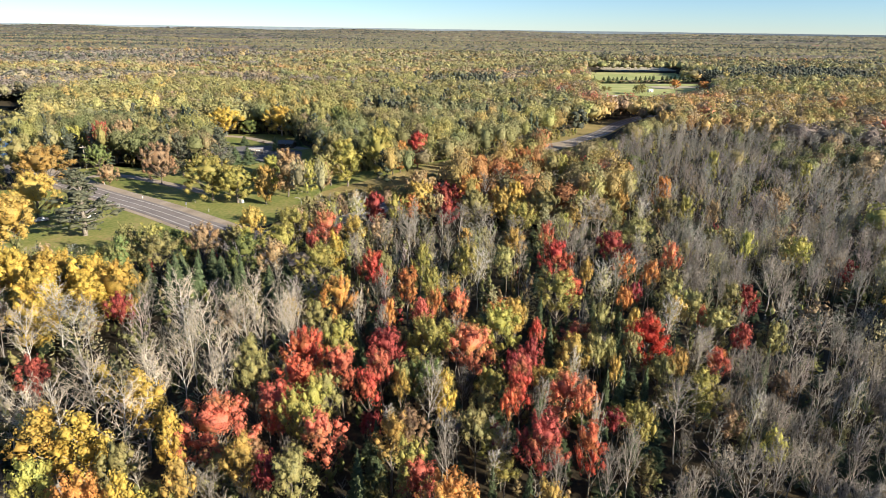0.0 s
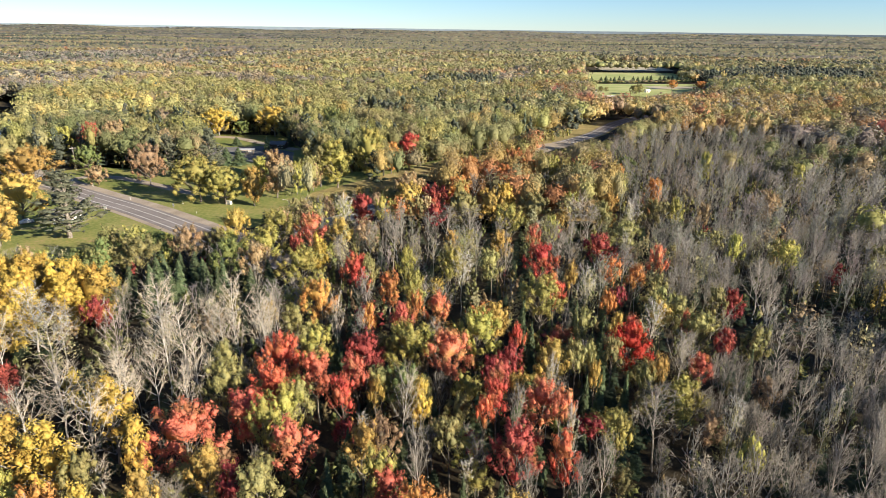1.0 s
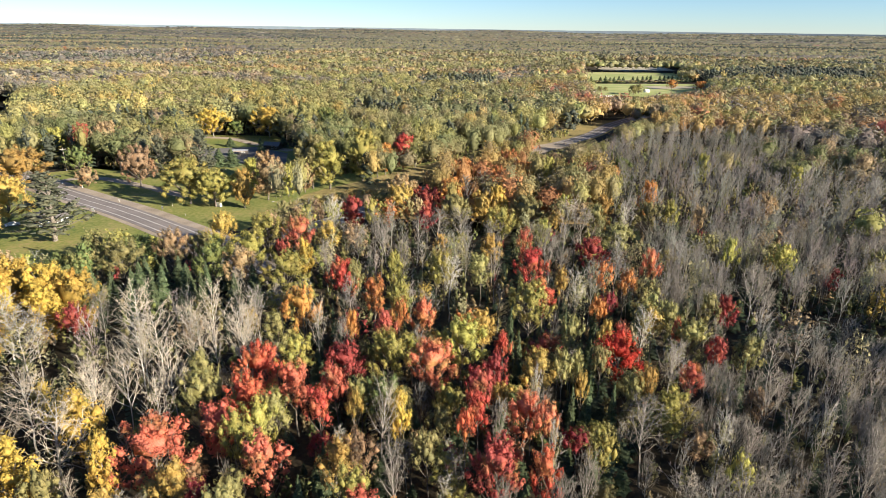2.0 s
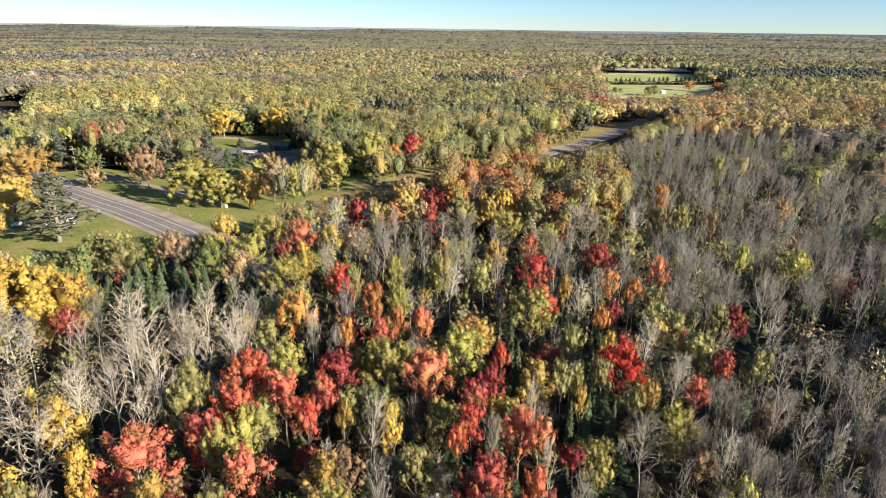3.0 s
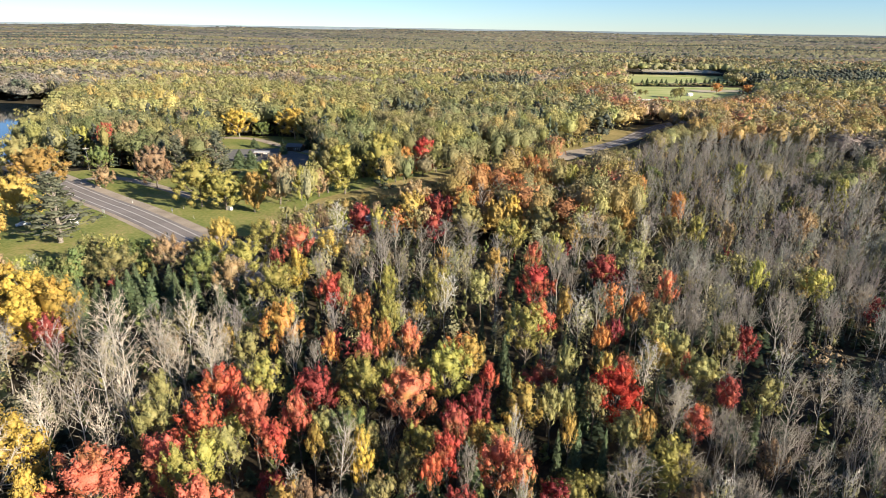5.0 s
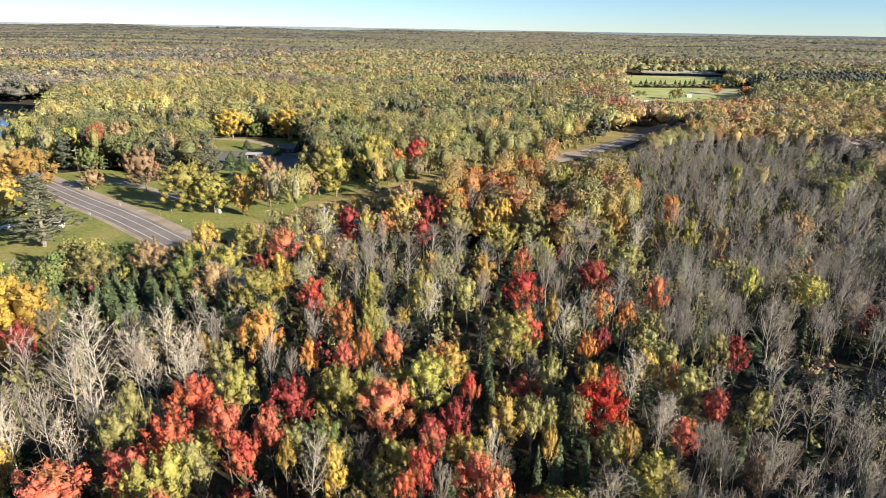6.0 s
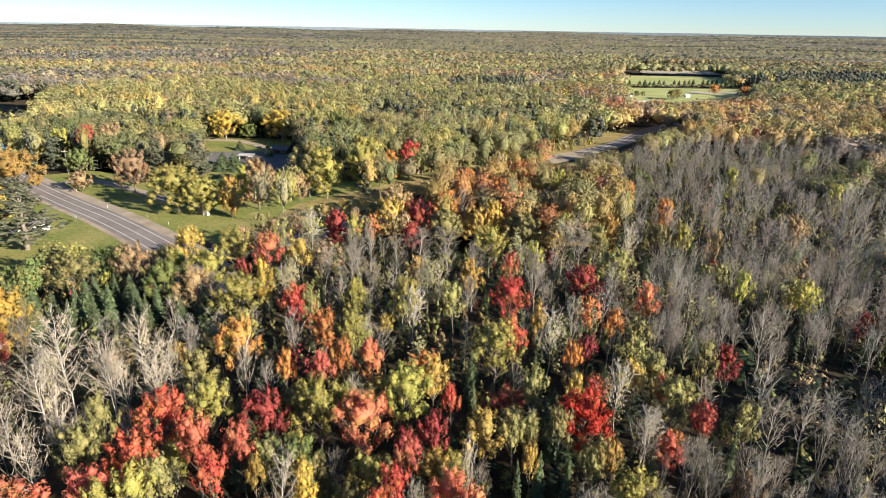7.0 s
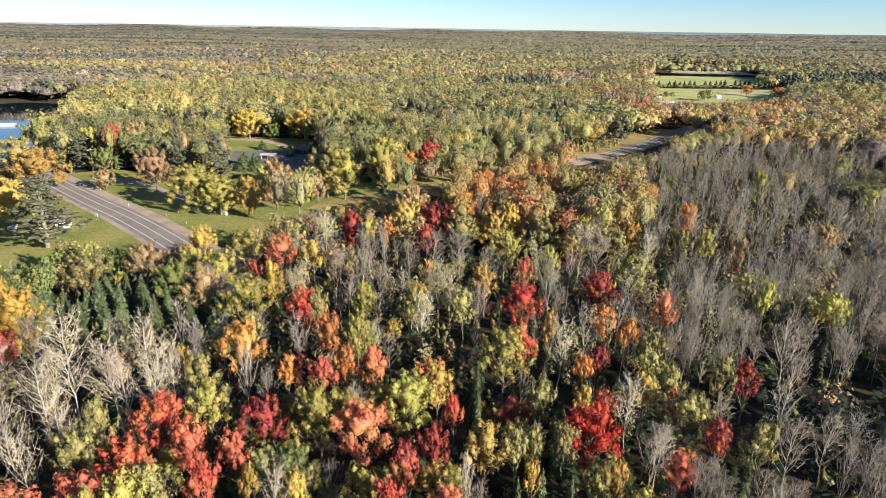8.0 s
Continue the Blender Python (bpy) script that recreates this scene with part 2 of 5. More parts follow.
def height(x, y):
    x, y = np.asarray(x, float), np.asarray(y, float)
    r = np.hypot(x, y)
    z = 0.8 * step(225, 262, y - 0.9 * x)
    shore = away(LAKE + LAKE[:1], x, y)
    z = z - np.where(inside(LAKE, x, y), np.minimum(shore * 0.25, 3) + 0.9, 0.9 * (1 - step(0, 14, shore)))
    z = z + 36 * np.clip((r - 2000) / 2700, 0, 1) ** 1.7
    z = z + step(1500, 3500, r) * (5 * np.sin(x / 410 + 1.3) * np.sin(y / 530) + 4 * np.sin(x / 170 + y / 260))
    return z


def sheet(name, poly, mat, lift, cell, label, category, edge=1.0):
    """A patch of ground cover that follows the land, with an uneven rim."""
    px, py = [p[0] for p in poly], [p[1] for p in poly]
    rim = []
    for (x0, y0), (x1, y1) in zip(poly, poly[1:] + poly[:1]):
        k = max(1, int(math.hypot(x1 - x0, y1 - y0) / cell))
        rim += [(x0 + (x1 - x0) * i / k, y0 + (y1 - y0) * i / k) for i in range(k)]
    rim = [(x + edge * 2 * noise.noise((x / 6, y / 6, 1)), y + edge * 2 * noise.noise((x / 6, y / 6, 9))) for x, y in rim]
    bm = bmesh.new()
    vs = [bm.verts.new((x, y, 0)) for x, y in rim]
    f = bm.faces.new(vs)
    if f.normal.z < 0:
        bmesh.ops.reverse_faces(bm, faces=[f])
    bmesh.ops.triangulate(bm, faces=bm.faces[:])
    for axis, lo, hi in (((1, 0, 0), min(px), max(px)), ((0, 1, 0), min(py), max(py))):
        for k in range(int((hi - lo) / cell)):
            co = Vector(axis) * (lo + (k + 0.5) * cell)
            bmesh.ops.bisect_plane(bm, geom=bm.verts[:] + bm.edges[:] + bm.faces[:], plane_co=co, plane_no=axis)
    for v in bm.verts:
        v.co.z = float(height(v.co.x, v.co.y)) + lift
    bmesh.ops.recalc_face_normals(bm, faces=bm.faces[:])
    if sum(f.normal.z for f in bm.faces) < 0:
        bmesh.ops.reverse_faces(bm, faces=bm.faces[:])
    return tagged(part(name, bm, mat), label, category, kind="structure")


def smooth_line(line, cell):
    """A rounded line through the points, cut in steps."""
    pts = [Vector((*p, 0)) for p in line]
    pts = [2 * pts[0] - pts[1]] + pts + [2 * pts[-1] - pts[-2]]
    out = []
    for a, b, c, d in zip(pts, pts[1:], pts[2:], pts[3:]):
        k = max(2, int((c - b).length / cell))
        for i in range(k):
            u = i / k
            out.append(0.5 * (2 * b + (c - a) * u + (2 * a - 5 * b + 4 * c - d) * u * u + (3 * b - a - 3 * c + d) * u ** 3))
    return out + [pts[-2]]


def ribbon(line, left, right, lift, thick, cell=6, dash=0):
    """A strip along a line, from one offset to another, with thickness."""
    pts = smooth_line(line, cell)
    bm = bmesh.new()
    prev = None
    for i, p in enumerate(pts):
        d = (pts[min(i + 1, len(pts) - 1)] - pts[max(i - 1, 0)]).normalized()
        s = Vector((-d.y, d.x, 0))
        row = []
        for off, dz in ((left, -thick), (left, 0), (right, 0), (right, -thick)):
            q = p + s * off
            row.append(bm.verts.new((q.x, q.y, float(height(p.x, p.y)) + lift + dz)))
        if prev and not (dash and i % dash == 0):
            for a, b in ((0, 1), (1, 2), (2, 3)):
                bm.faces.new((prev[a], prev[b], row[b], row[a]))
        prev = row
    bmesh.ops.recalc_face_normals(bm, faces=bm.faces[:])
    if sum(f.normal.z for f in bm.faces) < 0:
        bmesh.ops.reverse_faces(bm, faces=bm.faces[:])
    return bm


# ground: one sheet, fine near the walk, coarse far away
def axis_steps(lo, hi):
    near = np.arange(-520, 761, 10.0)
    out = [near]
    for side, end in ((-1, lo), (1, hi)):
        v, s, rows = (-520.0, 10.0, []) if side < 0 else (760.0, 10.0, [])
        while abs(v - end) > 1:
            s = min(s * 1.22, 160)
            v = max(v - s, end) if side < 0 else min(v + s, end)
            rows.append(v)
        out.append(np.array(rows))
    return np.sort(np.concatenate(out))


gx, gy = axis_steps(-4900, 4900), axis_steps(-1500, 4900)
X, Y = np.meshgrid(gx, gy)
V = np.stack([X, Y, height(X, Y)], -1).reshape(-1, 3)
ix = np.arange(len(gx) * (len(gy) - 1)).reshape(len(gy) - 1, len(gx))[:, :-1].ravel()
ground = new("ground", mesh_np("ground", V, np.stack([ix, ix + 1, ix + len(gx) + 1, ix + len(gx)], 1), M_GROUND, smooth=True))
tagged(ground, "brown leaf litter and moss under autumn woods", "ground", kind="structure")

lake_bm = bmesh.new()
lake_bm.faces.new([lake_bm.verts.new((x * 1.0, y * 1.0, -0.62)) for x, y in LAKE][::-1])
bmesh.ops.recalc_face_normals(lake_bm, faces=lake_bm.faces[:])
if sum(f.normal.z for f in lake_bm.faces) < 0:
    bmesh.ops.reverse_faces(lake_bm, faces=lake_bm.faces[:])
tagged(part("water", lake_bm, M_WATER), "calm blue lake with dark tree reflections", "lake", kind="structure")

sheet("lawn", PARK, M_LAWN, 0.05, 9, "mown park lawn turning yellow in autumn", "lawn", 1.5)
sheet("lawn", YARD, M_LAWN, 0.05, 9, "sunlit green house lawn beside the road", "lawn", 1.5)
sheet("dry_grass", [(-60, 203), (-28, 244), (20, 310), (48, 346), (100, 404), (142, 470), (150, 496), (128, 494), (88, 440), (44, 384), (10, 336), (-20, 294), (-50, 256)], M_DRY, 0.06, 9, "dry tan grass strip between the road and the trees", "grass", 1.0)
sheet("field", FIELD_NEAR, M_FIELD, 0.25, 40, "pale green hay field at a farm", "field")
sheet("field", FIELD_FAR, M_FIELD, 0.25, 40, "light green mown field between woods", "field")
sheet("field", FIELD_BEYOND, M_STUBBLE, 0.25, 40, "tan stubble field behind a tree line", "field")
sheet("field", [(262, 775), (330, 796), (350, 820), (262, 812)], M_STUBBLE, 0.4, 40, "bare pale strip at the edge of a hay field", "field")

for nm, line in (("road", ROAD_A), ("road", ROAD_B)):
    wide = 6.6 if line is ROAD_A else 6.2
    tagged(part("verge", ribbon(line, -wide - 0.6, wide + (3.0 if line is ROAD_A else 0.6), 0.09 if line is ROAD_A else 0.07, 0.5), M_DRY if line is ROAD_B else M_GRAVEL), "dry grass and gravel road verge", "verge", kind="structure")
    road = tagged(part(nm, ribbon(line, -5.3, 5.3, 0.16 if line is ROAD_A else 0.13, 0.3), M_ASPHALT), "two-lane grey asphalt country road with worn paint lines", "road", kind="structure")
    for off in (-3.6, 3.6):
        part("edge_line", ribbon(line, off - 0.14, off + 0.14, 0.168 if line is ROAD_A else 0.14, 0.006, 4), M_LINE, road, "white edge line")
    part("centre_line", ribbon(line, -0.13, 0.13, 0.168 if line is ROAD_A else 0.14, 0.006, 4), M_LINE, road, "worn pale centre line")

tagged(part("driveway", ribbon([(-152, 255), (-163, 272), (-152, 281), (-131, 272), (-107, 257), (-96, 250)], -2.4, 2.4, 0.12, 0.25), M_GRAVEL), "pale gravel drive across the park", "driveway", kind="structure")
sheet("bare_patch", [(-111, 190), (-104, 188), (-99, 193), (-105, 197)], M_DRY, 0.1, 4, "sandy worn patch in the lawn", "bare ground", 0.8)
sheet("turnout", [(52, 356), (62, 352), (86, 380), (80, 390), (66, 381)], M_GRAVEL, 0.2, 6, "pale gravel turnout beside the road", "turnout", 0.5)
tagged(part("driveway", ribbon([(-160, 392), (-128, 391), (-104, 372), (-78, 352)], -3, 3, 0.12, 0.25), M_GRAVEL), "pale park road in the sun", "driveway", kind="structure")
sheet("parking_lot", [(-136, 352), (-120, 328), (-100, 316), (-72, 316), (-78, 344), (-100, 362)], M_LOT, 0.12, 12, "shaded grey parking lot in the park", "parking lot", 0.4)


# ---- trees: the shapes ----
def tube(pts, radii, sides=3):
    """Verts and quads of a tapered tube along points."""
    pts, n = np.asarray(pts, float), len(pts)
    d = np.gradient(pts, axis=0)
    d /= np.linalg.norm(d, axis=1, keepdims=True) + 1e-9
    ref = np.where(np.abs(d[:, 2:3]) > 0.9, [[1.0, 0, 0]], [[0, 0, 1.0]])
    u = np.cross(d, ref)
    u /= np.linalg.norm(u, axis=1, keepdims=True) + 1e-9
    w = np.cross(d, u)
    a = np.arange(sides) * 2 * np.pi / sides
    ring = u[:, None] * np.cos(a)[None, :, None] + w[:, None] * np.sin(a)[None, :, None]
    v = pts[:, None] + ring * np.asarray(radii)[:, None, None]
    i, j = np.meshgrid(np.arange(n - 1), np.arange(sides), indexing="ij")
    k = (j + 1) % sides
    f = np.stack([i * sides + j, i * sides + k, (i + 1) * sides + k, (i + 1) * sides + j], -1).reshape(-1, 4)
    return v.reshape(-1, 3), f


def spikes(start, end, r):
    """Many thin three-sided twigs, pointed at the end."""
    d = end - start
    d = d / (np.linalg.norm(d, axis=1, keepdims=True) + 1e-9)
    u = np.cross(d, np.where(np.abs(d[:, 2:3]) > 0.9, [[1.0, 0, 0]], [[0, 0, 1.0]]))
    u /= np.linalg.norm(u, axis=1, keepdims=True) + 1e-9
    w = np.cross(d, u)
    r = np.broadcast_to(np.asarray(r, float), (len(start),))[:, None]
    v = np.stack([start + u * r, start - u * r * 0.5 + w * r * 0.87, start - u * r * 0.5 - w * r * 0.87, end], 1)
    b = np.arange(len(start))[:, None] * 4
    f = np.concatenate([b + [0, 1, 3], b + [1, 2, 3], b + [2, 0, 3]])
    return v.reshape(-1, 3), f


def cards(rng, at, out, size, loose=0.6, along=None, drawn=1.35):
    """Leaf sprays: small three-cornered tufts at points, facing roughly outwards, drawn out along a direction."""
    n = len(at)
    nrm = out + rng.normal(0, loose, (n, 3))
    nrm /= np.linalg.norm(nrm, axis=1, keepdims=True) + 1e-9
    t = np.cross(nrm, rng.normal(0, 1, (n, 3)))
    long = 1.0
    if along is not None:
        t = along + rng.normal(0, 0.45, (n, 3))
        t = t - nrm * (t * nrm).sum(1, keepdims=True)
        long = drawn
    t /= np.linalg.norm(t, axis=1, keepdims=True) + 1e-9
    b = np.cross(nrm, t)
    s = (np.asarray(size) * rng.uniform(0.6, 1.35, n))[:, None]
    v = np.stack([at + t * s * long, at - t * s * 0.6 - b * s * 0.8, at - t * s * 0.7 + b * s * 0.8], 1)
    v += rng.normal(0, 0.2, v.shape) * s[:, None]
    return v.reshape(-1, 3), np.arange(3 * n).reshape(n, 3)


def merge(*pieces):
    vs, fs, k = [], [], 0
    for v, f in pieces:
        vs.append(v)
        fs.append(f + k)
        k += len(v)
    by = {}
    for f in fs:
        by.setdefault(f.shape[1], []).append(f)
    return np.concatenate(vs), [np.concatenate(f) for f in by.values()]


# all shapes are 10 m high and 5 m wide; a plant scales them
ICO = np.array([(0, 0, 1), *[(0.894 * math.cos(k * 1.2566), 0.894 * math.sin(k * 1.2566), 0.447) for k in range(5)],
                *[(0.894 * math.cos((k + 0.5) * 1.2566), 0.894 * math.sin((k + 0.5) * 1.2566), -0.447) for k in range(5)], (0, 0, -1)])
ICO_F = np.array([f for k in range(5) for f in ((0, 1 + k, 1 + (k + 1) % 5), (1 + k, 6 + k, 1 + (k + 1) % 5), (1 + (k + 1) % 5, 6 + k, 6 + (k + 1) % 5), (11, 6 + (k + 1) % 5, 6 + k))])
OCT = np.array([(0, 0, 1), (1, 0, 0), (0, 1, 0), (-1, 0, 0), (0, -1, 0), (0, 0, -1)], float)
OCT_F = np.array([(0, 1, 2), (0, 2, 3), (0, 3, 4), (0, 4, 1), (5, 2, 1), (5, 3, 2), (5, 4, 3), (5, 1, 4)])


def masses(rng, c, r):
    """The dense inner leaf masses of a crown, one uneven lump a lobe."""
    base, f = OCT, OCT_F
    n, m = len(c), len(base)
    a = rng.uniform(0, 6.28, n)
    ca, sa = np.cos(a)[:, None], np.sin(a)[:, None]
    v = np.stack([base[None, :, 0] * ca - base[None, :, 1] * sa, base[None, :, 0] * sa + base[None, :, 1] * ca, np.broadcast_to(base[None, :, 2], (n, m))], -1)
    v = v * rng.uniform(0.72, 1.25, (n, m, 1)) * r[:, None, None]
    return (c[:, None] + v).reshape(-1, 3), (f[None] + (np.arange(n) * m)[:, None, None]).reshape(-1, 3)


# foot of the crown, girth by height, plume length, plume girth, how steeply the plumes rise, breadth over that of a slim tree
HABIT = {
    "tuft": (6.8, lambda u: np.sin(np.pi * (0.25 + 0.68 * u)) ** 0.6, 1.6, 0.7, 1.1, 1.0), "round": (5.6, lambda u: np.sin(np.pi * (0.25 + 0.69 * u)) ** 0.6, 1.7, 0.66, 1.0, 1.1),
    "broad": (5.2, lambda u: np.sin(np.pi * (0.25 + 0.69 * u)) ** 0.55, 1.9, 0.68, 0.95, 1.4), "park": (2.7, lambda u: np.sin(np.pi * (0.22 + 0.70 * u)) ** 0.6, 1.9, 0.8, 0.8, 1.9),
    "tall": (4.4, lambda u: 0.85 * np.sin(np.pi * (0.2 + 0.75 * u)) ** 0.75, 1.8, 0.6, 1.4, 1.0), "sparse": (3.6, lambda u: 0.9 * np.sin(np.pi * (0.2 + 0.75 * u)) ** 0.6, 1.8, 0.5, 1.3, 1.0),
    "far": (4.6, lambda u: np.sin(np.pi * (0.3 + 0.64 * u)) ** 0.55, 1.9, 0.92, 0.95, 1.45), "pine": (1.6, lambda u: 1.08 * (1 - 0.78 * u) ** 0.9, 1.7, 0.5, 0.12, 1.0),
    "oval": (2.3, lambda u: np.sin(np.pi * (0.2 + 0.72 * u)) ** 0.65, 1.9, 0.74, 1.0, 1.15),
    "shrub": (2.2, lambda u: np.sin(np.pi * (0.3 + 0.62 * u)) ** 0.6, 3.0, 0.8, 1.2, 1.0),
}


def crown_leaves(rng, form, plumes, per, size, core=0.58, loose=0.38, body=0.0, skin=0, spray=0.3):
    """A leafy crown of plumes that rise out of the limbs: a slim dense mass in each, loose leaf sprays round it."""
    low, girth, long, wide, steep, breadth = HABIT[form]
    k = np.arange(plumes)
    u = ((k + rng.uniform(0, 1, plumes)) / plumes) ** 0.85
    a = k * 2.4 + rng.uniform(-0.5, 0.5, plumes)
    rim = 2.5 * breadth * girth(u) * rng.uniform(0.62, 1.08, plumes)
    rim = np.where(k % 5 == 0, rim * 0.45, rim)
    tip = np.stack([rim * np.cos(a), rim * np.sin(a), low + (9.9 - low) * u + rng.normal(0, 0.2, plumes)], 1)
    d = np.stack([np.cos(a) * 0.75, np.sin(a) * 0.75, steep * rng.uniform(0.65, 1.35, plumes) + 0.9 * u], 1) + rng.normal(0, 0.14, (plumes, 3))
    d /= np.linalg.norm(d, axis=1, keepdims=True)
    big = (26 / plumes) ** 0.33
    ln = long * rng.uniform(0.7, 1.3, plumes) * big
    gw = wide * rng.uniform(0.75, 1.25, plumes) * big
    mid = tip - d * (ln * 0.58)[:, None]
    pieces = []
    if body:        # the shaded heart of a dense crown, and the uneven leafy skin over it
        half = (10.4 - low) / 2
        reach = np.array([2.5 * breadth, 2.5 * breadth, half * 1.25])
        v = ICO * rng.uniform(0.74, 1.2, (12, 1)) * reach * body
        pieces.append((v + [0, 0, low - 0.3 + half], ICO_F))
    if skin:
        waves, phase = rng.normal(0, 1, (9, 3)) * rng.uniform(2.0, 5.5, (9, 1)), rng.uniform(0, 6.28, 9)
        o = rng.normal(0, 1, (skin, 3))
        o /= np.linalg.norm(o, axis=1, keepdims=True)
        o[:, 2] = np.where(o[:, 2] < -0.35, -o[:, 2], o[:, 2])
        bulge = (0.88 + 0.085 * np.sin(o @ waves.T + phase).sum(-1))[:, None] * rng.uniform(0.82, 1.08, (skin, 1))
        pieces.append(cards(rng, o * reach * bulge + [0, 0, low - 0.3 + half], o / reach * 3, spray, loose, o * 0.6 + [0, 0, 0.9], 1.0))
    if core and form != "sparse":
        v, f = masses(rng, np.zeros((plumes, 3)), gw * core)
        v = v.reshape(plumes, -1, 3)
        v = v + d[:, None] * (v @ d[:, :, None]) * (ln * 0.55 / gw - 1)[:, None, None]
        pieces.append(((v + mid[:, None]).reshape(-1, 3), f))
    if per:
        p = np.repeat(k, per)
        n = len(p)
        s = rng.uniform(0, 1, n) ** 0.85
        q = rng.normal(0, 1, (n, 3))
        q -= d[p] * (q * d[p]).sum(1, keepdims=True)
        q /= np.linalg.norm(q, axis=1, keepdims=True) + 1e-9
        r = gw[p] * np.sin(np.pi * (0.12 + 0.86 * s)) ** 0.75 * rng.uniform(0.55, 1.12, n)
        at = tip[p] - d[p] * ((1 - s) * ln[p] * 1.15)[:, None] + q * r[:, None] * (np.array([1, 1, 0.45]) if form == "pine" else 1)
        outer = np.stack([np.cos(a), np.sin(a), 0.5 + 0 * a], 1)[p]
        pieces.append(cards(rng, at, q * 0.75 + outer * 0.5 + d[p] * s[:, None] * 0.6, size, loose, d[p] + q * 0.35))
    return mid, merge(*pieces)


def limbs_to(rng, centres, sides=3, thick=0.075):
    """A trunk with limbs that reach up into the lobes of a crown."""
    z = np.linspace(0, 8.6, 7)
    sway = np.cumsum(rng.normal(0, 0.09, (7, 2)), 0)
    sway -= sway[0]
    trunk = np.column_stack([sway, z])
    pieces = [tube(trunk, np.linspace(0.17, 0.03, 7), 6)]
    for c in centres[::2]:
        base_z = max(1.8, c[2] - np.hypot(c[0], c[1]) * rng.uniform(0.9, 1.5) - 0.6)
        b = np.array([np.interp(base_z, z, sway[:, 0]), np.interp(base_z, z, sway[:, 1]), base_z])
        mid = (b + c) / 2 + [0, 0, -0.15]
        pieces.append(tube([b, mid, c], [thick, thick * 0.6, 0.015], sides))
    return merge(*pieces)


def blades(rng, start, end, r):
    """Twigs for trees far off: one sliver each."""
    d = end - start
    u = np.cross(d, rng.normal(0, 1, d.shape))
    u *= r / (np.linalg.norm(u, axis=1, keepdims=True) + 1e-9)
    v = np.stack([start - u, start + u, end], 1)
    return v.reshape(-1, 3), np.arange(3 * len(d)).reshape(-1, 3)


def bare_shape(rng, limbs, subs, twigs, upright, r_twig, light=False):
    """A leafless tree: the trunk with limbs, and the fine crown of branches and twigs."""
    z = np.linspace(0, 9.6, 8)
    sway = np.cumsum(rng.normal(0, 0.10, (8, 2)), 0)
    sway -= sway[0]
    pieces = [tube(np.column_stack([sway, z])[::3 if light else 1], np.linspace(0.085, 0.012, 8)[::3 if light else 1], 3 if light else 5)]
    fine = []
    twig = (lambda a, b, r: blades(rng, a, b, r)) if light else spikes
    u = (np.arange(limbs) + rng.uniform(0, 0.9, limbs)) / limbs
    for i in range(limbs):
        bz = 3.6 + 5.5 * u[i]
        b = np.array([np.interp(bz, z, sway[:, 0]), np.interp(bz, z, sway[:, 1]), bz])
        a = i * 2.4 + rng.uniform(-0.5, 0.5)
        length = rng.uniform(2.3, 3.9) * (1.05 - 0.62 * u[i])
        tilt = rng.uniform(0.45, 0.85) * upright
        d = np.array([np.cos(a) * np.sin(tilt), np.sin(a) * np.sin(tilt), np.cos(tilt)])
        end = b + d * length + [0, 0, 0.25 * length]
        mid = b + d * length * 0.5
        end[2] = min(end[2], 10.2)
        if light:
            fine.append(spikes(b[None], end[None], r_twig * 2))
        else:
            pieces.append(tube([b, mid, end], [0.034 * (1.1 - 0.5 * u[i]), 0.022, 0.007], 3))
        s = rng.uniform(0.25, 1.0, subs)[:, None]
        start = np.where(s < 0.5, b + (mid - b) * s * 2, mid + (end - mid) * (s - 0.5) * 2)
        sd = d + rng.normal(0, 0.7, (subs, 3)) + [0, 0, 0.18]
        sd /= np.linalg.norm(sd, axis=1, keepdims=True)
        sl = rng.uniform(0.6, 1.35, subs)[:, None] * (1.1 - 0.5 * u[i])
        send = start + sd * sl
        fine.append(twig(start, send, r_twig * 1.6))
        if twigs:
            q = rng.uniform(0.25, 1.0, (subs, twigs, 1))
            ts = (start[:, None] + (send - start)[:, None] * q).reshape(-1, 3)
            td = np.repeat(sd, twigs, 0) + rng.normal(0, 0.8, (subs * twigs, 3)) + [0, 0, 0.1]
            td /= np.linalg.norm(td, axis=1, keepdims=True)
            fine.append(twig(ts, ts + td * rng.uniform(0.3, 0.75, (subs * twigs, 1)), r_twig))
    return merge(*pieces), merge(*fine)


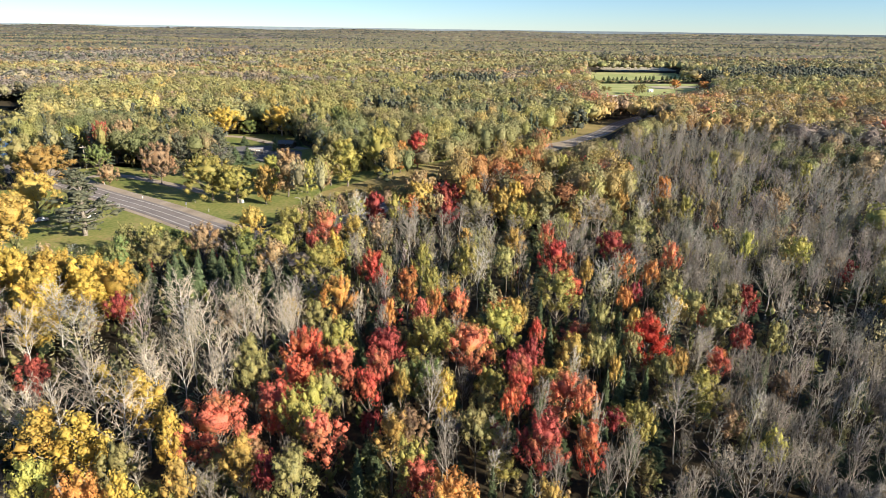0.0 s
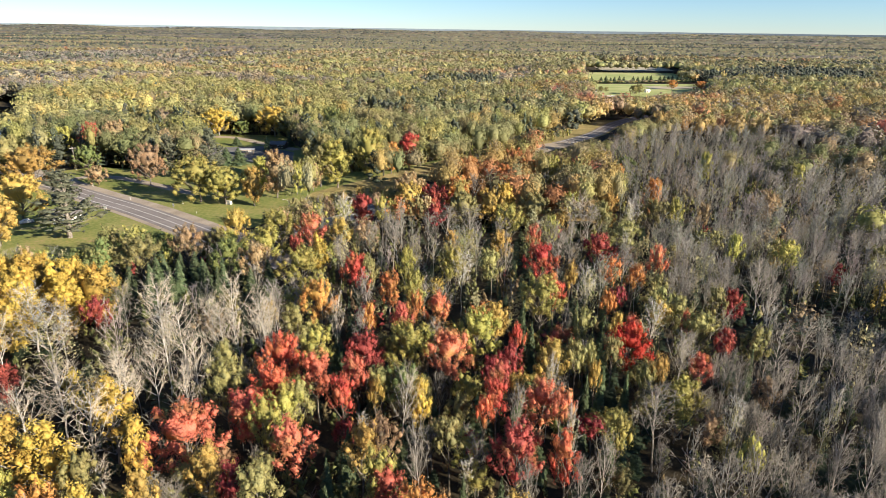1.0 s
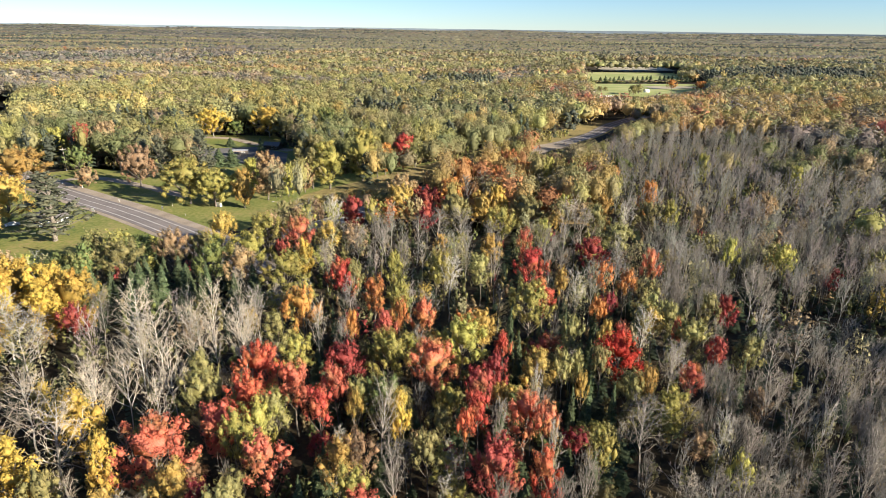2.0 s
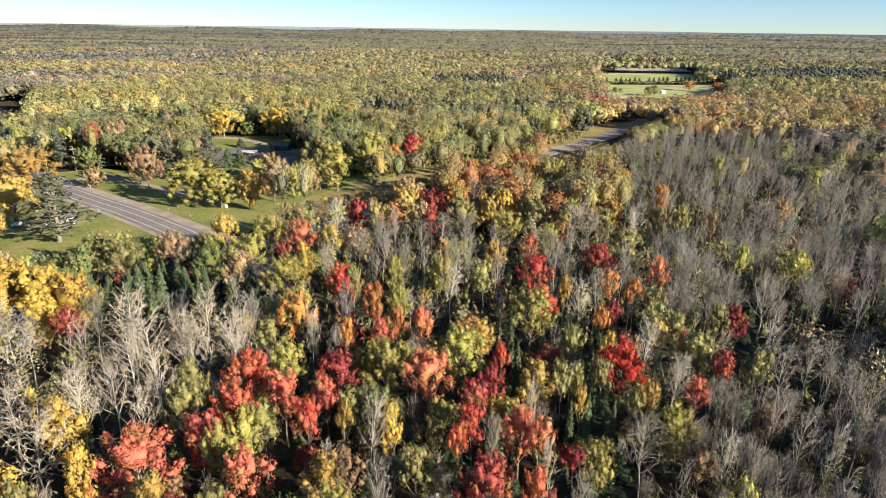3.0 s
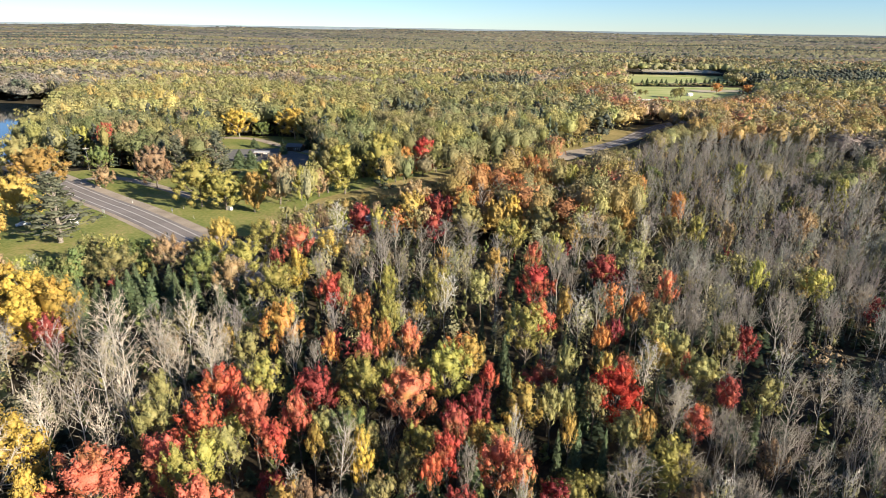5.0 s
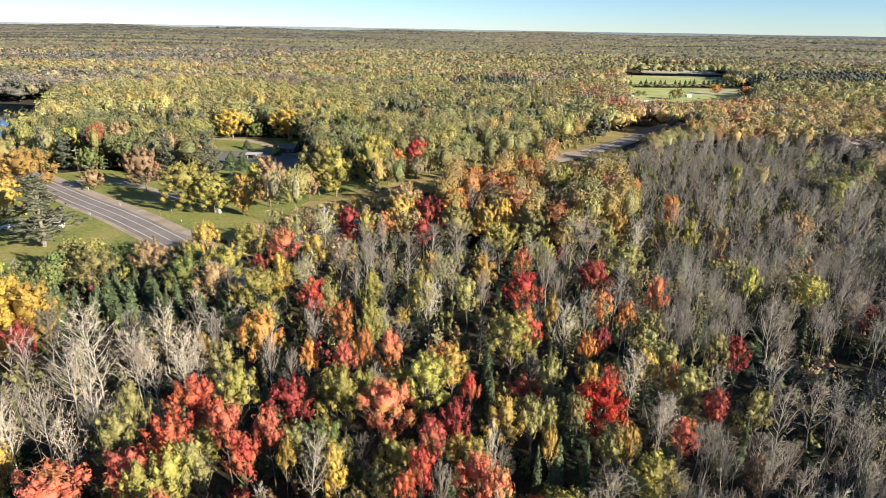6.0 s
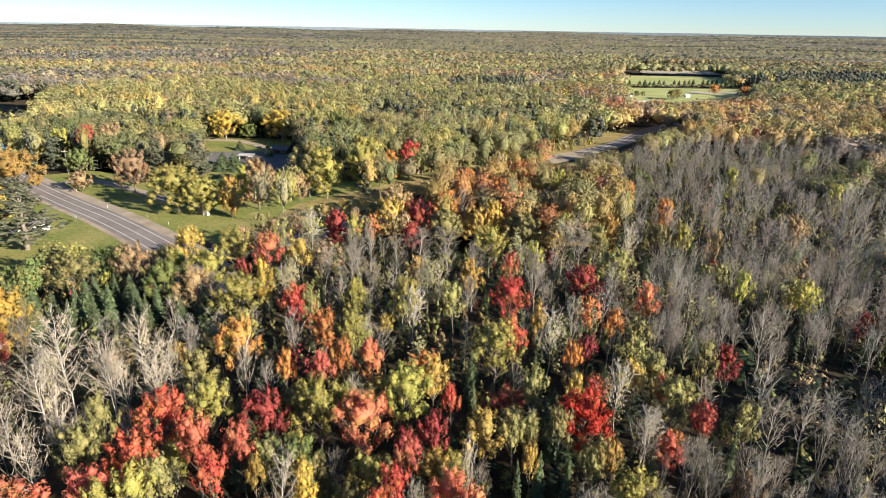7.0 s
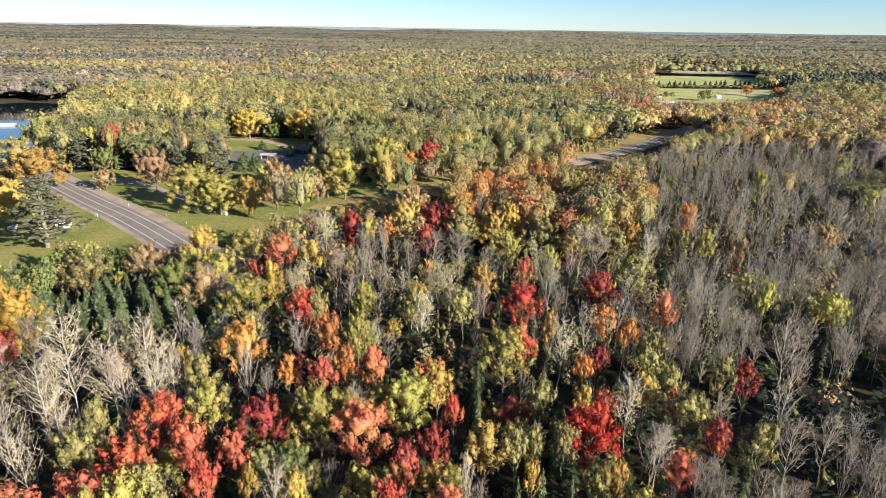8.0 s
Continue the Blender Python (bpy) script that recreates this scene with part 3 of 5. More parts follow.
def spruce_shape(rng, levels, boughs, tufts=0):
    """A narrow fir: drooping boughs in whorls, each a folded spray of needles."""
    trunk = tube([(0, 0, 0), (0, 0, 5), (0, 0, 9.9)], [0.15, 0.1, 0.02], 5)
    u = np.repeat((np.arange(levels) + 0.5) / levels, boughs)
    n = len(u)
    u = np.clip(u + rng.normal(0, 0.02, n), 0, 1)
    a = np.tile(np.arange(boughs) * 2 * np.pi / boughs, levels) + np.repeat(np.arange(levels) * 0.7, boughs) + rng.normal(0, 0.15, n)
    z = 1.0 + 8.7 * u
    length = (2.5 * (1 - u) ** 0.85 + 0.12) * rng.uniform(0.7, 1.12, n)
    d = np.stack([np.cos(a), np.sin(a), np.zeros(n)], 1)
    side = np.stack([-np.sin(a), np.cos(a), np.zeros(n)], 1)
    root = np.stack([np.zeros(n), np.zeros(n), z], 1)
    drop = (0.42 - 0.5 * u)[:, None] * [0, 0, 1]
    tip = root + d * length[:, None] - drop * length[:, None]
    mid = root + d * length[:, None] * 0.55 - drop * length[:, None] * 0.35 + [0, 0, 0.05]
    wide = (0.36 * length * rng.uniform(0.8, 1.2, n) + 0.06)[:, None]
    sag = np.array([0, 0, -0.14]) * length[:, None]
    v = np.stack([root, mid - side * wide + sag, tip, mid + side * wide + sag, mid], 1).reshape(-1, 3)
    b = np.arange(n)[:, None] * 5
    f = np.concatenate([b + [0, 1, 4], b + [1, 2, 4], b + [2, 3, 4], b + [3, 0, 4]])
    if tufts:
        k = np.repeat(np.arange(n), tufts)
        s = rng.uniform(0.35, 1.05, len(k))[:, None]
        at = root[k] + (tip - root)[k] * s + rng.normal(0, 0.06, (len(k), 3)) * length[k, None]
        tv, tf = cards(rng, at, d[k] + [0, 0, 0.35], 0.16 + 0.09 * length[k], 0.35)
        v, f = np.concatenate([v, tv]), np.concatenate([f, tf + len(v)])
    return (trunk[0], [trunk[1]]), (v, [f])


SHAPE_OF = {"yellow": "tall", "pale": "sparse", "pine": "pine", "spruce": "spruce", "bare": "bare", "birch": "birch"}
SHAPES = {}


def shape(form, variant):
    """Trunk and crown of a full-detail tree."""
    key = (form, variant)
    if key not in SHAPES:
        rng = np.random.default_rng(100 + variant * 17 + sum(map(ord, form)))
        if form == "bare":
            SHAPES[key] = bare_shape(rng, 18, 8, 3, 0.78, 0.0175)
        elif form == "birch":
            SHAPES[key] = bare_shape(rng, 20, 9, 3, 1.0, 0.0135)
        elif form == "spruce":
            SHAPES[key] = spruce_shape(rng, 19, 9, 4)
        else:
            plumes, per, size = {"tuft": (20, 82, 0.084), "round": (28, 84, 0.084), "broad": (56, 100, 0.07), "park": (84, 74, 0.1), "oval": (62, 72, 0.1), "tall": (30, 74, 0.08), "sparse": (26, 30, 0.08), "pine": (58, 44, 0.115)}[form]
            c, leaf = crown_leaves(rng, form, plumes, per, size, {"pine": 0.7, "park": 0.8, "oval": 0.75}.get(form, 0.62), 0.38, {"park": 0.52, "oval": 0.52, "broad": 0.4, "round": 0.35}.get(form, 0))
            trunk = limbs_to(rng, c)
            if form == "sparse":
                t2, fine = bare_shape(rng, 15, 7, 3, 0.85, 0.017)
                trunk = merge((t2[0], t2[1][0]), *[(fine[0], f) for f in fine[1]])
            SHAPES[key] = (trunk, leaf)
    return SHAPES[key]


KIND = {  # name, label, category, variants
    "red": ("maple_tree", "red autumn maple with dense leafy crown", "maple", 4), "coral": ("maple_tree", "coral pink autumn maple in the woods", "maple", 4),
    "crimson": ("maple_tree", "dark crimson maple, half hidden among taller trees", "maple", 4), "scarlet": ("maple_tree", "brilliant scarlet round maple above dark spruces", "maple", 4),
    "orange": ("maple_tree", "orange autumn maple with a broad crown", "maple", 4), "gold": ("maple_tree", "golden brown maple turning in autumn", "maple", 4),
    "yellow": ("aspen_tree", "bright yellow aspen with a tall leafy crown", "aspen", 4), "lime": ("ash_tree", "yellow-green broadleaf tree turning in autumn", "broadleaf tree", 4),
    "olive": ("oak_tree", "olive green broadleaf tree with thinning leaves", "broadleaf tree", 4), "green": ("oak_tree", "still green leafy broadleaf tree", "broadleaf tree", 4),
    "tan": ("oak_tree", "tan and russet oak with fading leaves", "oak", 4), "pale": ("poplar_tree", "half bare poplar with sparse pale leaves", "poplar", 4),
    "pine": ("pine_tree", "large grey-green pine with layered boughs", "pine", 3), "spruce": ("spruce_tree", "narrow dark green spruce among broadleaf trees", "spruce", 3),
    "bare": ("bare_tree", "leafless grey tree with fine upright twigs", "bare tree", 5), "birch": ("birch_tree", "leafless pale birch with white branches", "birch", 5),
}
MADE = {}
PLANTED = []
pick = random.Random(7)


def plant(kind, x, y, high, wide, tracked=True):
    """A tree as a thing of its own: trunk and crown under one base point."""
    name, label, category, variants = KIND[kind]
    variant = pick.randrange(variants)
    form = "park" if (wide > 10.6 or y > 205) and kind not in ("pine", "spruce", "bare", "birch", "pale") else "oval" if kind == "yellow" and wide > 8 else SHAPE_OF.get(kind, "broad" if wide > 6.6 else "round" if wide > 4.4 else "tuft")
    if form == "park" and wide < 0.66 * high:
        form = "oval"
    if (kind, form, variant) not in MADE:
        (tv, tf), (cv, cf) = shape(form, variant)
        trunk = mesh_np("trunk", tv, tf, BIRCH_BARK if kind in ("birch", "pale") else BARE_BARK if kind in ("bare", "yellow") else BARK)
        crown = mesh_np("crown", cv, cf, LEAF[kind])
        MADE[kind, form, variant] = (trunk, crown)
    base = new(name)
    wide *= {"spruce": 1.45, "pine": 1.15}.get(kind, 1.27 if form in ("park", "oval") else 1.22)
    if kind == "yellow" and form == "tall":
        wide *= 1.25
    across = wide / 5 / (HABIT[form][5] if form in HABIT else 1)
    base.matrix_basis = Matrix.LocRotScale((x, y, float(height(x, y)) - 0.05), Euler((pick.gauss(0, 0.03), pick.gauss(0, 0.03), pick.uniform(0, 6.28))), (across * pick.uniform(0.94, 1.06), across, high / 10))
    tagged(base, label, category, category + "s of the wood")
    for part_name, me in zip(("trunk", "crown"), MADE[kind, form, variant]):
        ob = new(part_name, me)
        ob.parent = base
    if tracked:
        PLANTED.append((x, y, high, wide, kind))


# ---- trees that stand out in the wood ----
plant("crimson", -69.7, 92.6, 14.0, 5.0)
plant("yellow", -56.0, 73.7, 17.0, 7.9)
plant("yellow", -49.9, 72.7, 17.0, 7.2)
plant("yellow", -47.1, 83.7, 17.0, 6.5)
plant("yellow", -38.3, 60.3, 17.0, 4.4)
plant("yellow", -38.3, 73.6, 17.0, 3.9)
plant("orange", -44.3, 60.4, 16.0, 7.6)
plant("coral", -33.2, 78.4, 15.5, 10.3)
plant("gold", -32.7, 65.2, 15.0, 4.1)
plant("birch", -56.4, 86.6, 17.0, 10.0)
plant("birch", -57.7, 79.9, 17.0, 8.1)
plant("birch", -61.2, 77.5, 17.0, 7.1)
plant("birch", -47.0, 78.5, 17.0, 9.1)
plant("birch", -46.3, 87.8, 17.0, 6.6)
plant("olive", -43.1, 67.8, 15.0, 4.8)
plant("lime", -51.8, 64.3, 16.0, 5.9)
plant("coral", -16.5, 75.9, 15.5, 6.6)
plant("gold", -26.7, 70.0, 15.0, 5.3)
plant("crimson", -23.1, 67.8, 14.0, 3.7)
plant("olive", -19.4, 66.3, 15.0, 6.3)
plant("spruce", -9.4, 75.7, 11.5, 2.9)
plant("spruce", -11.8, 72.0, 11.5, 2.4)
plant("spruce", -10.4, 66.6, 11.5, 2.2)
plant("gold", -6.9, 75.4, 15.0, 5.6)
plant("tan", -3.8, 77.7, 15.0, 5.2)
plant("lime", -3.9, 68.6, 16.0, 5.3)
plant("crimson", -2.2, 67.5, 14.0, 5.3)
plant("orange", 1.5, 61.1, 16.0, 7.2)
plant("bare", 1.6, 73.4, 15.5, 5.1)
plant("olive", 5.9, 77.6, 15.0, 4.0)
plant("bare", 16.3, 84.2, 15.5, 3.9)
plant("coral", 23.1, 84.4, 15.5, 4.0)
plant("coral", 15.5, 75.4, 15.5, 7.1)
plant("red", 22.4, 73.8, 15.5, 4.6)
plant("spruce", 7.7, 67.8, 11.5, 1.8)
plant("spruce", 12.6, 67.9, 11.5, 1.9)
plant("gold", 13.6, 61.7, 15.0, 4.0)
plant("gold", 6.3, 59.6, 13.5, 3.2)
plant("lime", 30.0, 76.9, 16.0, 3.7)
plant("bare", 22.6, 66.6, 15.5, 5.0)
plant("bare", 16.4, 65.4, 15.5, 4.0)
plant("bare", 26.7, 70.3, 15.5, 4.3)
plant("pale", 23.7, 76.9, 16.5, 2.6)
plant("bare", 38.7, 83.4, 15.5, 8.1)
plant("pale", 64.1, 82.0, 16.5, 3.6)
plant("pale", 48.6, 80.4, 16.5, 3.9)
plant("lime", 47.8, 73.6, 14.4, 3.3)
plant("bare", 41.7, 66.7, 15.5, 7.9)
plant("bare", 47.1, 68.2, 15.5, 5.5)
plant("bare", 62.6, 87.3, 15.5, 5.7)
plant("bare", 59.4, 72.1, 15.5, 4.3)
plant("yellow", -99.9, 136.9, 17.0, 9.0)
plant("yellow", -93.6, 138.8, 17.0, 9.0)
plant("yellow", -84.8, 117.2, 17.0, 9.0)
plant("yellow", -91.0, 129.5, 16.5, 9.0)
plant("yellow", -104.5, 130.0, 17.5, 9.5)
plant("yellow", -88.0, 125.0, 15.5, 8.6)
plant("yellow", -108.0, 141.0, 17.0, 9.0)
plant("yellow", -78.0, 126.5, 15.0, 8.2)
plant("yellow", -82.4, 132.1, 17.0, 8.6)
plant("yellow", -81.1, 136.0, 17.0, 6.4)
plant("pale", -69.9, 105.8, 16.5, 10.5)
plant("pale", -79.9, 117.4, 16.5, 9.7)
plant("spruce", -77.1, 142.4, 11.5, 5.0)
plant("spruce", -72.5, 142.6, 11.5, 3.7)
plant("spruce", -66.2, 138.2, 11.5, 2.7)
plant("crimson", -68.4, 120.0, 14.0, 5.5)
plant("spruce", -68.4, 148.4, 11.5, 4.1)
plant("spruce", -67.5, 151.9, 11.5, 4.2)
plant("spruce", -60.4, 153.1, 11.5, 4.1)
plant("spruce", -54.5, 146.4, 11.5, 3.3)
plant("birch", -77.9, 103.3, 17.0, 8.1)
plant("bare", -63.3, 120.9, 15.5, 5.9)
plant("bare", -71.5, 111.9, 15.5, 6.8)
plant("birch", -44.4, 93.1, 17.0, 6.7)
plant("spruce", -49.6, 158.0, 11.5, 3.2)
plant("spruce", -54.6, 145.6, 11.5, 2.4)
plant("spruce", -39.6, 148.6, 11.5, 3.9)
plant("birch", -30.2, 113.1, 17.0, 6.1)
plant("bare", -22.0, 152.9, 15.5, 6.0)
plant("bare", -9.4, 164.4, 15.5, 8.2)
plant("bare", -3.6, 159.5, 15.5, 8.0)
plant("bare", 36.7, 161.1, 15.5, 7.0)
plant("spruce", 22.2, 124.2, 11.5, 2.3)
plant("spruce", 23.0, 114.0, 11.5, 2.1)
plant("spruce", 36.6, 109.3, 11.5, 2.6)
plant("spruce", 42.7, 133.9, 11.5, 2.5)
plant("bare", 76.3, 125.3, 15.5, 7.4)
plant("birch", -37.4, 109.1, 17.0, 7.5)
plant("birch", -31.7, 111.9, 17.0, 7.4)
plant("tan", -7.8, 235.4, 15.0, 11.6)
plant("gold", 21.1, 255.7, 15.0, 7.9)
plant("orange", 37.1, 281.3, 16.0, 11.4)
plant("orange", 16.7, 262.5, 16.0, 9.0)
plant("lime", 155.7, 259.5, 16.0, 6.2)
plant("red", 61.0, 453.8, 15.5, 12.7)
plant("orange", 64.9, 430.1, 16.0, 10.4)
plant("crimson", 42.3, 389.6, 14.0, 7.8)
plant("gold", 34.6, 362.6, 15.0, 11.1)
plant("orange", -67.3, 630.2, 16.0, 13.8)
plant("tan", 95.8, 469.3, 15.0, 14.5)
plant("green", 7.0, 437.6, 15.5, 16.0)
plant("pine", 53.4, 339.8, 17.0, 7.0)
plant("pine", -64.9, 512.0, 17.0, 16.0)
plant("pine", -43.6, 595.7, 17.0, 16.0)
plant("birch", -55.0, 120.5, 17.0, 10.5)
plant("birch", -47.0, 104.0, 17.0, 8.7)
plant("birch", -46.2, 109.8, 17.0, 7.8)
plant("birch", -40.7, 112.6, 17.0, 6.1)
plant("birch", -33.4, 106.0, 17.0, 5.1)
plant("birch", -29.3, 106.6, 17.0, 7.1)
plant("birch", -40.8, 122.6, 17.0, 7.0)
plant("pale", -48.5, 108.4, 16.5, 5.6)
plant("olive", -34.0, 99.3, 15.0, 4.8)
plant("olive", -31.7, 91.8, 15.0, 7.1)
plant("birch", -35.5, 86.7, 17.0, 5.5)
plant("birch", -38.3, 97.1, 17.0, 6.0)
plant("red", -24.4, 99.9, 15.5, 7.0)
plant("coral", -17.0, 95.2, 15.5, 5.6)
plant("red", -23.3, 89.8, 15.5, 6.5)
plant("coral", -25.4, 82.4, 15.5, 6.5)
plant("lime", -21.9, 80.6, 16.0, 4.9)
plant("lime", -19.8, 83.4, 16.0, 5.3)
plant("olive", -18.1, 87.1, 15.0, 5.5)
plant("red", -11.6, 87.9, 15.5, 4.3)
plant("lime", -19.5, 105.3, 16.0, 6.2)
plant("olive", -25.3, 114.5, 15.0, 5.7)
plant("gold", -31.3, 120.0, 13.5, 3.0)
plant("crimson", -9.6, 104.3, 14.0, 6.9)
plant("gold", -6.4, 89.8, 13.5, 2.6)
plant("coral", -9.7, 94.2, 15.5, 4.1)
plant("birch", -1.7, 86.2, 17.0, 5.0)
plant("yellow", 1.3, 88.3, 15.3, 3.3)
plant("lime", -1.6, 106.2, 16.0, 8.4)
plant("coral", 6.3, 102.7, 15.5, 8.7)
plant("crimson", 13.3, 99.5, 12.6, 3.2)
plant("coral", 14.9, 93.3, 15.5, 4.0)
plant("red", 13.6, 87.5, 15.5, 4.0)
plant("red", 11.4, 85.0, 14.0, 3.1)
plant("orange", -10.5, 116.8, 14.4, 3.2)
plant("coral", -3.2, 115.8, 15.5, 4.2)
plant("coral", 3.9, 120.9, 15.5, 4.8)
plant("orange", -1.5, 120.2, 16.0, 3.7)
plant("lime", 11.6, 111.5, 16.0, 9.0)
plant("gold", 15.6, 117.5, 15.0, 5.8)
plant("red", 19.6, 109.2, 14.0, 2.9)
plant("orange", -21.8, 125.1, 16.0, 7.1)
plant("birch", -16.9, 113.1, 17.0, 4.0)
plant("bare", -10.9, 110.0, 15.5, 4.8)
plant("crimson", 17.4, 102.1, 14.0, 4.5)
plant("gold", 24.4, 101.0, 15.0, 5.9)
plant("pale", 22.5, 90.7, 16.5, 2.6)
plant("coral", 20.7, 87.0, 15.5, 5.8)
plant("olive", 29.3, 101.7, 15.0, 3.8)
plant("olive", 32.2, 102.8, 13.5, 2.9)
plant("gold", 31.9, 96.5, 13.5, 2.3)
plant("spruce", 36.6, 113.1, 11.5, 2.9)
plant("olive", 36.5, 103.4, 15.0, 3.7)
plant("scarlet", 41.0, 107.6, 15.0, 8.4)
plant("gold", 40.1, 115.5, 13.5, 3.3)
plant("coral", 43.7, 115.7, 13.0, 3.7)
plant("spruce", 34.4, 125.4, 11.5, 1.9)
plant("spruce", 22.5, 127.9, 11.5, 1.9)
plant("spruce", 17.8, 132.8, 11.5, 2.0)
plant("spruce", 45.4, 130.1, 11.5, 1.8)
plant("spruce", 32.9, 97.3, 11.5, 2.2)
plant("spruce", 29.9, 94.6, 11.5, 1.8)
plant("spruce", 37.0, 95.6, 11.5, 1.8)
plant("olive", 33.3, 114.6, 15.0, 4.6)
plant("lime", 27.0, 128.8, 16.0, 8.9)
plant("red", 30.2, 152.2, 15.5, 8.2)
plant("red", 30.7, 132.8, 15.5, 5.2)
plant("pale", 37.9, 131.8, 16.5, 7.6)
plant("orange", 41.0, 125.4, 14.4, 3.3)
plant("crimson", 44.1, 129.6, 14.0, 3.9)
plant("crimson", 48.3, 165.6, 14.0, 8.5)
plant("pale", 47.3, 114.1, 16.5, 5.2)
plant("gold", 51.0, 118.9, 15.0, 4.1)
plant("olive", 55.4, 122.3, 15.0, 5.6)
plant("olive", 56.2, 113.6, 15.0, 7.9)
plant("coral", 55.0, 116.8, 14.0, 2.3)
plant("bare", 48.9, 102.4, 15.5, 7.0)
plant("gold", 43.1, 96.6, 15.0, 3.5)
plant("olive", 40.1, 96.2, 13.5, 3.3)
plant("olive", 66.0, 127.8, 15.0, 4.8)
plant("crimson", 70.4, 127.8, 14.0, 5.0)
plant("crimson", 59.3, 108.3, 14.0, 4.0)
plant("olive", 65.7, 107.4, 15.0, 5.7)
plant("bare", 80.4, 137.7, 15.5, 9.8)
plant("bare", 69.5, 105.9, 15.5, 7.6)
plant("bare", 75.0, 108.0, 15.5, 6.0)
plant("bare", 74.2, 101.4, 15.5, 3.8)
plant("bare", 53.3, 94.6, 15.5, 4.9)
plant("bare", 56.5, 93.6, 15.5, 5.0)
plant("bare", 60.7, 92.1, 15.5, 5.0)
plant("bare", 61.6, 132.7, 15.5, 5.7)
plant("spruce", 62.6, 103.9, 11.5, 1.9)
plant("gold", -7.4, 220.4, 15.0, 10.5)
plant("crimson", 2.1, 222.2, 14.0, 10.5)
plant("crimson", 2.6, 196.8, 14.0, 6.6)
plant("orange", 11.0, 227.2, 16.0, 10.5)
plant("gold", 19.6, 249.6, 15.0, 9.1)
plant("orange", 31.5, 247.4, 16.0, 12.8)
plant("gold", 22.5, 213.1, 15.0, 10.5)
plant("yellow", 27.3, 214.7, 17.0, 6.6)
plant("orange", 40.0, 258.3, 16.0, 11.1)
plant("lime", 53.6, 268.8, 16.0, 7.4)
plant("coral", 64.6, 270.1, 15.5, 8.3)
plant("red", 74.4, 277.1, 15.5, 5.5)
plant("orange", 77.0, 251.3, 16.0, 5.0)
plant("green", 86.9, 274.2, 15.5, 9.0)
plant("lime", 126.6, 284.6, 16.0, 6.1)
plant("olive", 44.8, 233.2, 15.0, 10.5)
plant("olive", 36.3, 206.7, 15.0, 10.5)
plant("lime", 25.6, 188.8, 16.0, 10.5)
plant("coral", 30.9, 171.3, 15.5, 4.2)
plant("gold", 21.5, 165.6, 15.0, 5.9)
plant("gold", 63.2, 209.4, 15.0, 6.1)
plant("orange", 84.5, 228.3, 16.0, 6.7)
plant("olive", 76.2, 201.9, 15.0, 8.4)
plant("lime", 82.5, 199.8, 16.0, 5.6)
plant("olive", 59.2, 176.4, 15.0, 9.6)
plant("pale", 64.3, 190.1, 16.5, 6.4)
plant("olive", 12.3, 208.8, 15.0, 9.4)
plant("pale", 46.5, 192.3, 16.5, 8.0)
plant("olive", 56.8, 198.7, 15.0, 7.2)
plant("bare", 5.1, 184.5, 15.5, 9.2)
plant("bare", 0.0, 177.8, 15.5, 7.4)
plant("bare", -8.7, 176.4, 15.5, 8.9)
plant("bare", -16.7, 167.1, 15.5, 7.2)
plant("bare", 14.1, 187.0, 15.5, 9.3)
plant("bare", 21.1, 173.1, 15.5, 7.1)
plant("bare", 50.7, 188.0, 15.5, 9.4)
plant("bare", 36.4, 169.4, 15.5, 8.4)
plant("lime", 37.0, 177.8, 16.0, 4.8)
plant("bare", 39.3, 152.0, 15.5, 6.3)
plant("coral", 61.2, 153.2, 15.5, 4.9)
plant("orange", 50.2, 138.1, 16.0, 3.9)
plant("gold", 35.8, 140.4, 15.0, 3.7)
plant("lime", 8.0, 147.6, 16.0, 5.9)
plant("olive", 17.4, 149.9, 15.0, 6.0)
plant("bare", 21.0, 150.2, 15.5, 4.9)
plant("tan", 90.6, 197.5, 15.0, 4.9)
plant("tan", 122.0, 216.3, 15.0, 6.9)
plant("lime", 98.5, 157.7, 16.0, 6.3)
plant("lime", 85.2, 162.1, 16.0, 4.6)
plant("olive", -76.1, 156.9, 15.0, 10.5)
plant("tan", -67.5, 166.9, 15.0, 8.4)
plant("gold", -57.1, 177.1, 17.0, 8.0)
plant("lime", -44.1, 161.3, 16.0, 10.5)
plant("green", -51.5, 153.5, 15.5, 9.4)
plant("tan", -43.3, 152.4, 15.0, 8.8)
plant("lime", -30.5, 146.6, 16.0, 10.5)
plant("yellow", -27.0, 155.2, 17.0, 5.0)
plant("lime", -44.1, 179.9, 16.0, 10.1)
plant("red", -16.6, 143.4, 15.5, 7.6)
plant("coral", -34.3, 177.0, 15.5, 9.1)
plant("gold", -25.2, 176.2, 15.0, 6.6)
plant("crimson", -35.2, 162.1, 14.0, 3.7)
plant("pale", -28.1, 194.8, 16.5, 7.6)
plant("crimson", -23.1, 207.6, 14.0, 6.4)
plant("lime", -15.2, 197.5, 16.0, 5.4)
plant("olive", -13.4, 143.0, 15.0, 4.5)
plant("orange", -7.4, 132.3, 16.0, 5.5)
plant("lime", -5.0, 148.8, 16.0, 4.9)
plant("lime", -1.6, 131.4, 16.0, 5.0)
plant("lime", 6.1, 148.3, 16.0, 5.3)
plant("pale", 9.4, 140.6, 16.5, 6.9)
plant("yellow", -74.4, 131.0, 17.0, 9.0)
plant("olive", -70.2, 131.9, 15.0, 6.0)
plant("spruce", -62.5, 147.6, 11.5, 3.5)
plant("spruce", -64.6, 153.6, 11.5, 3.0)
plant("spruce", -56.8, 148.5, 11.5, 3.8)
plant("spruce", -51.8, 149.2, 11.5, 2.9)
plant("spruce", -42.7, 142.6, 11.5, 4.0)
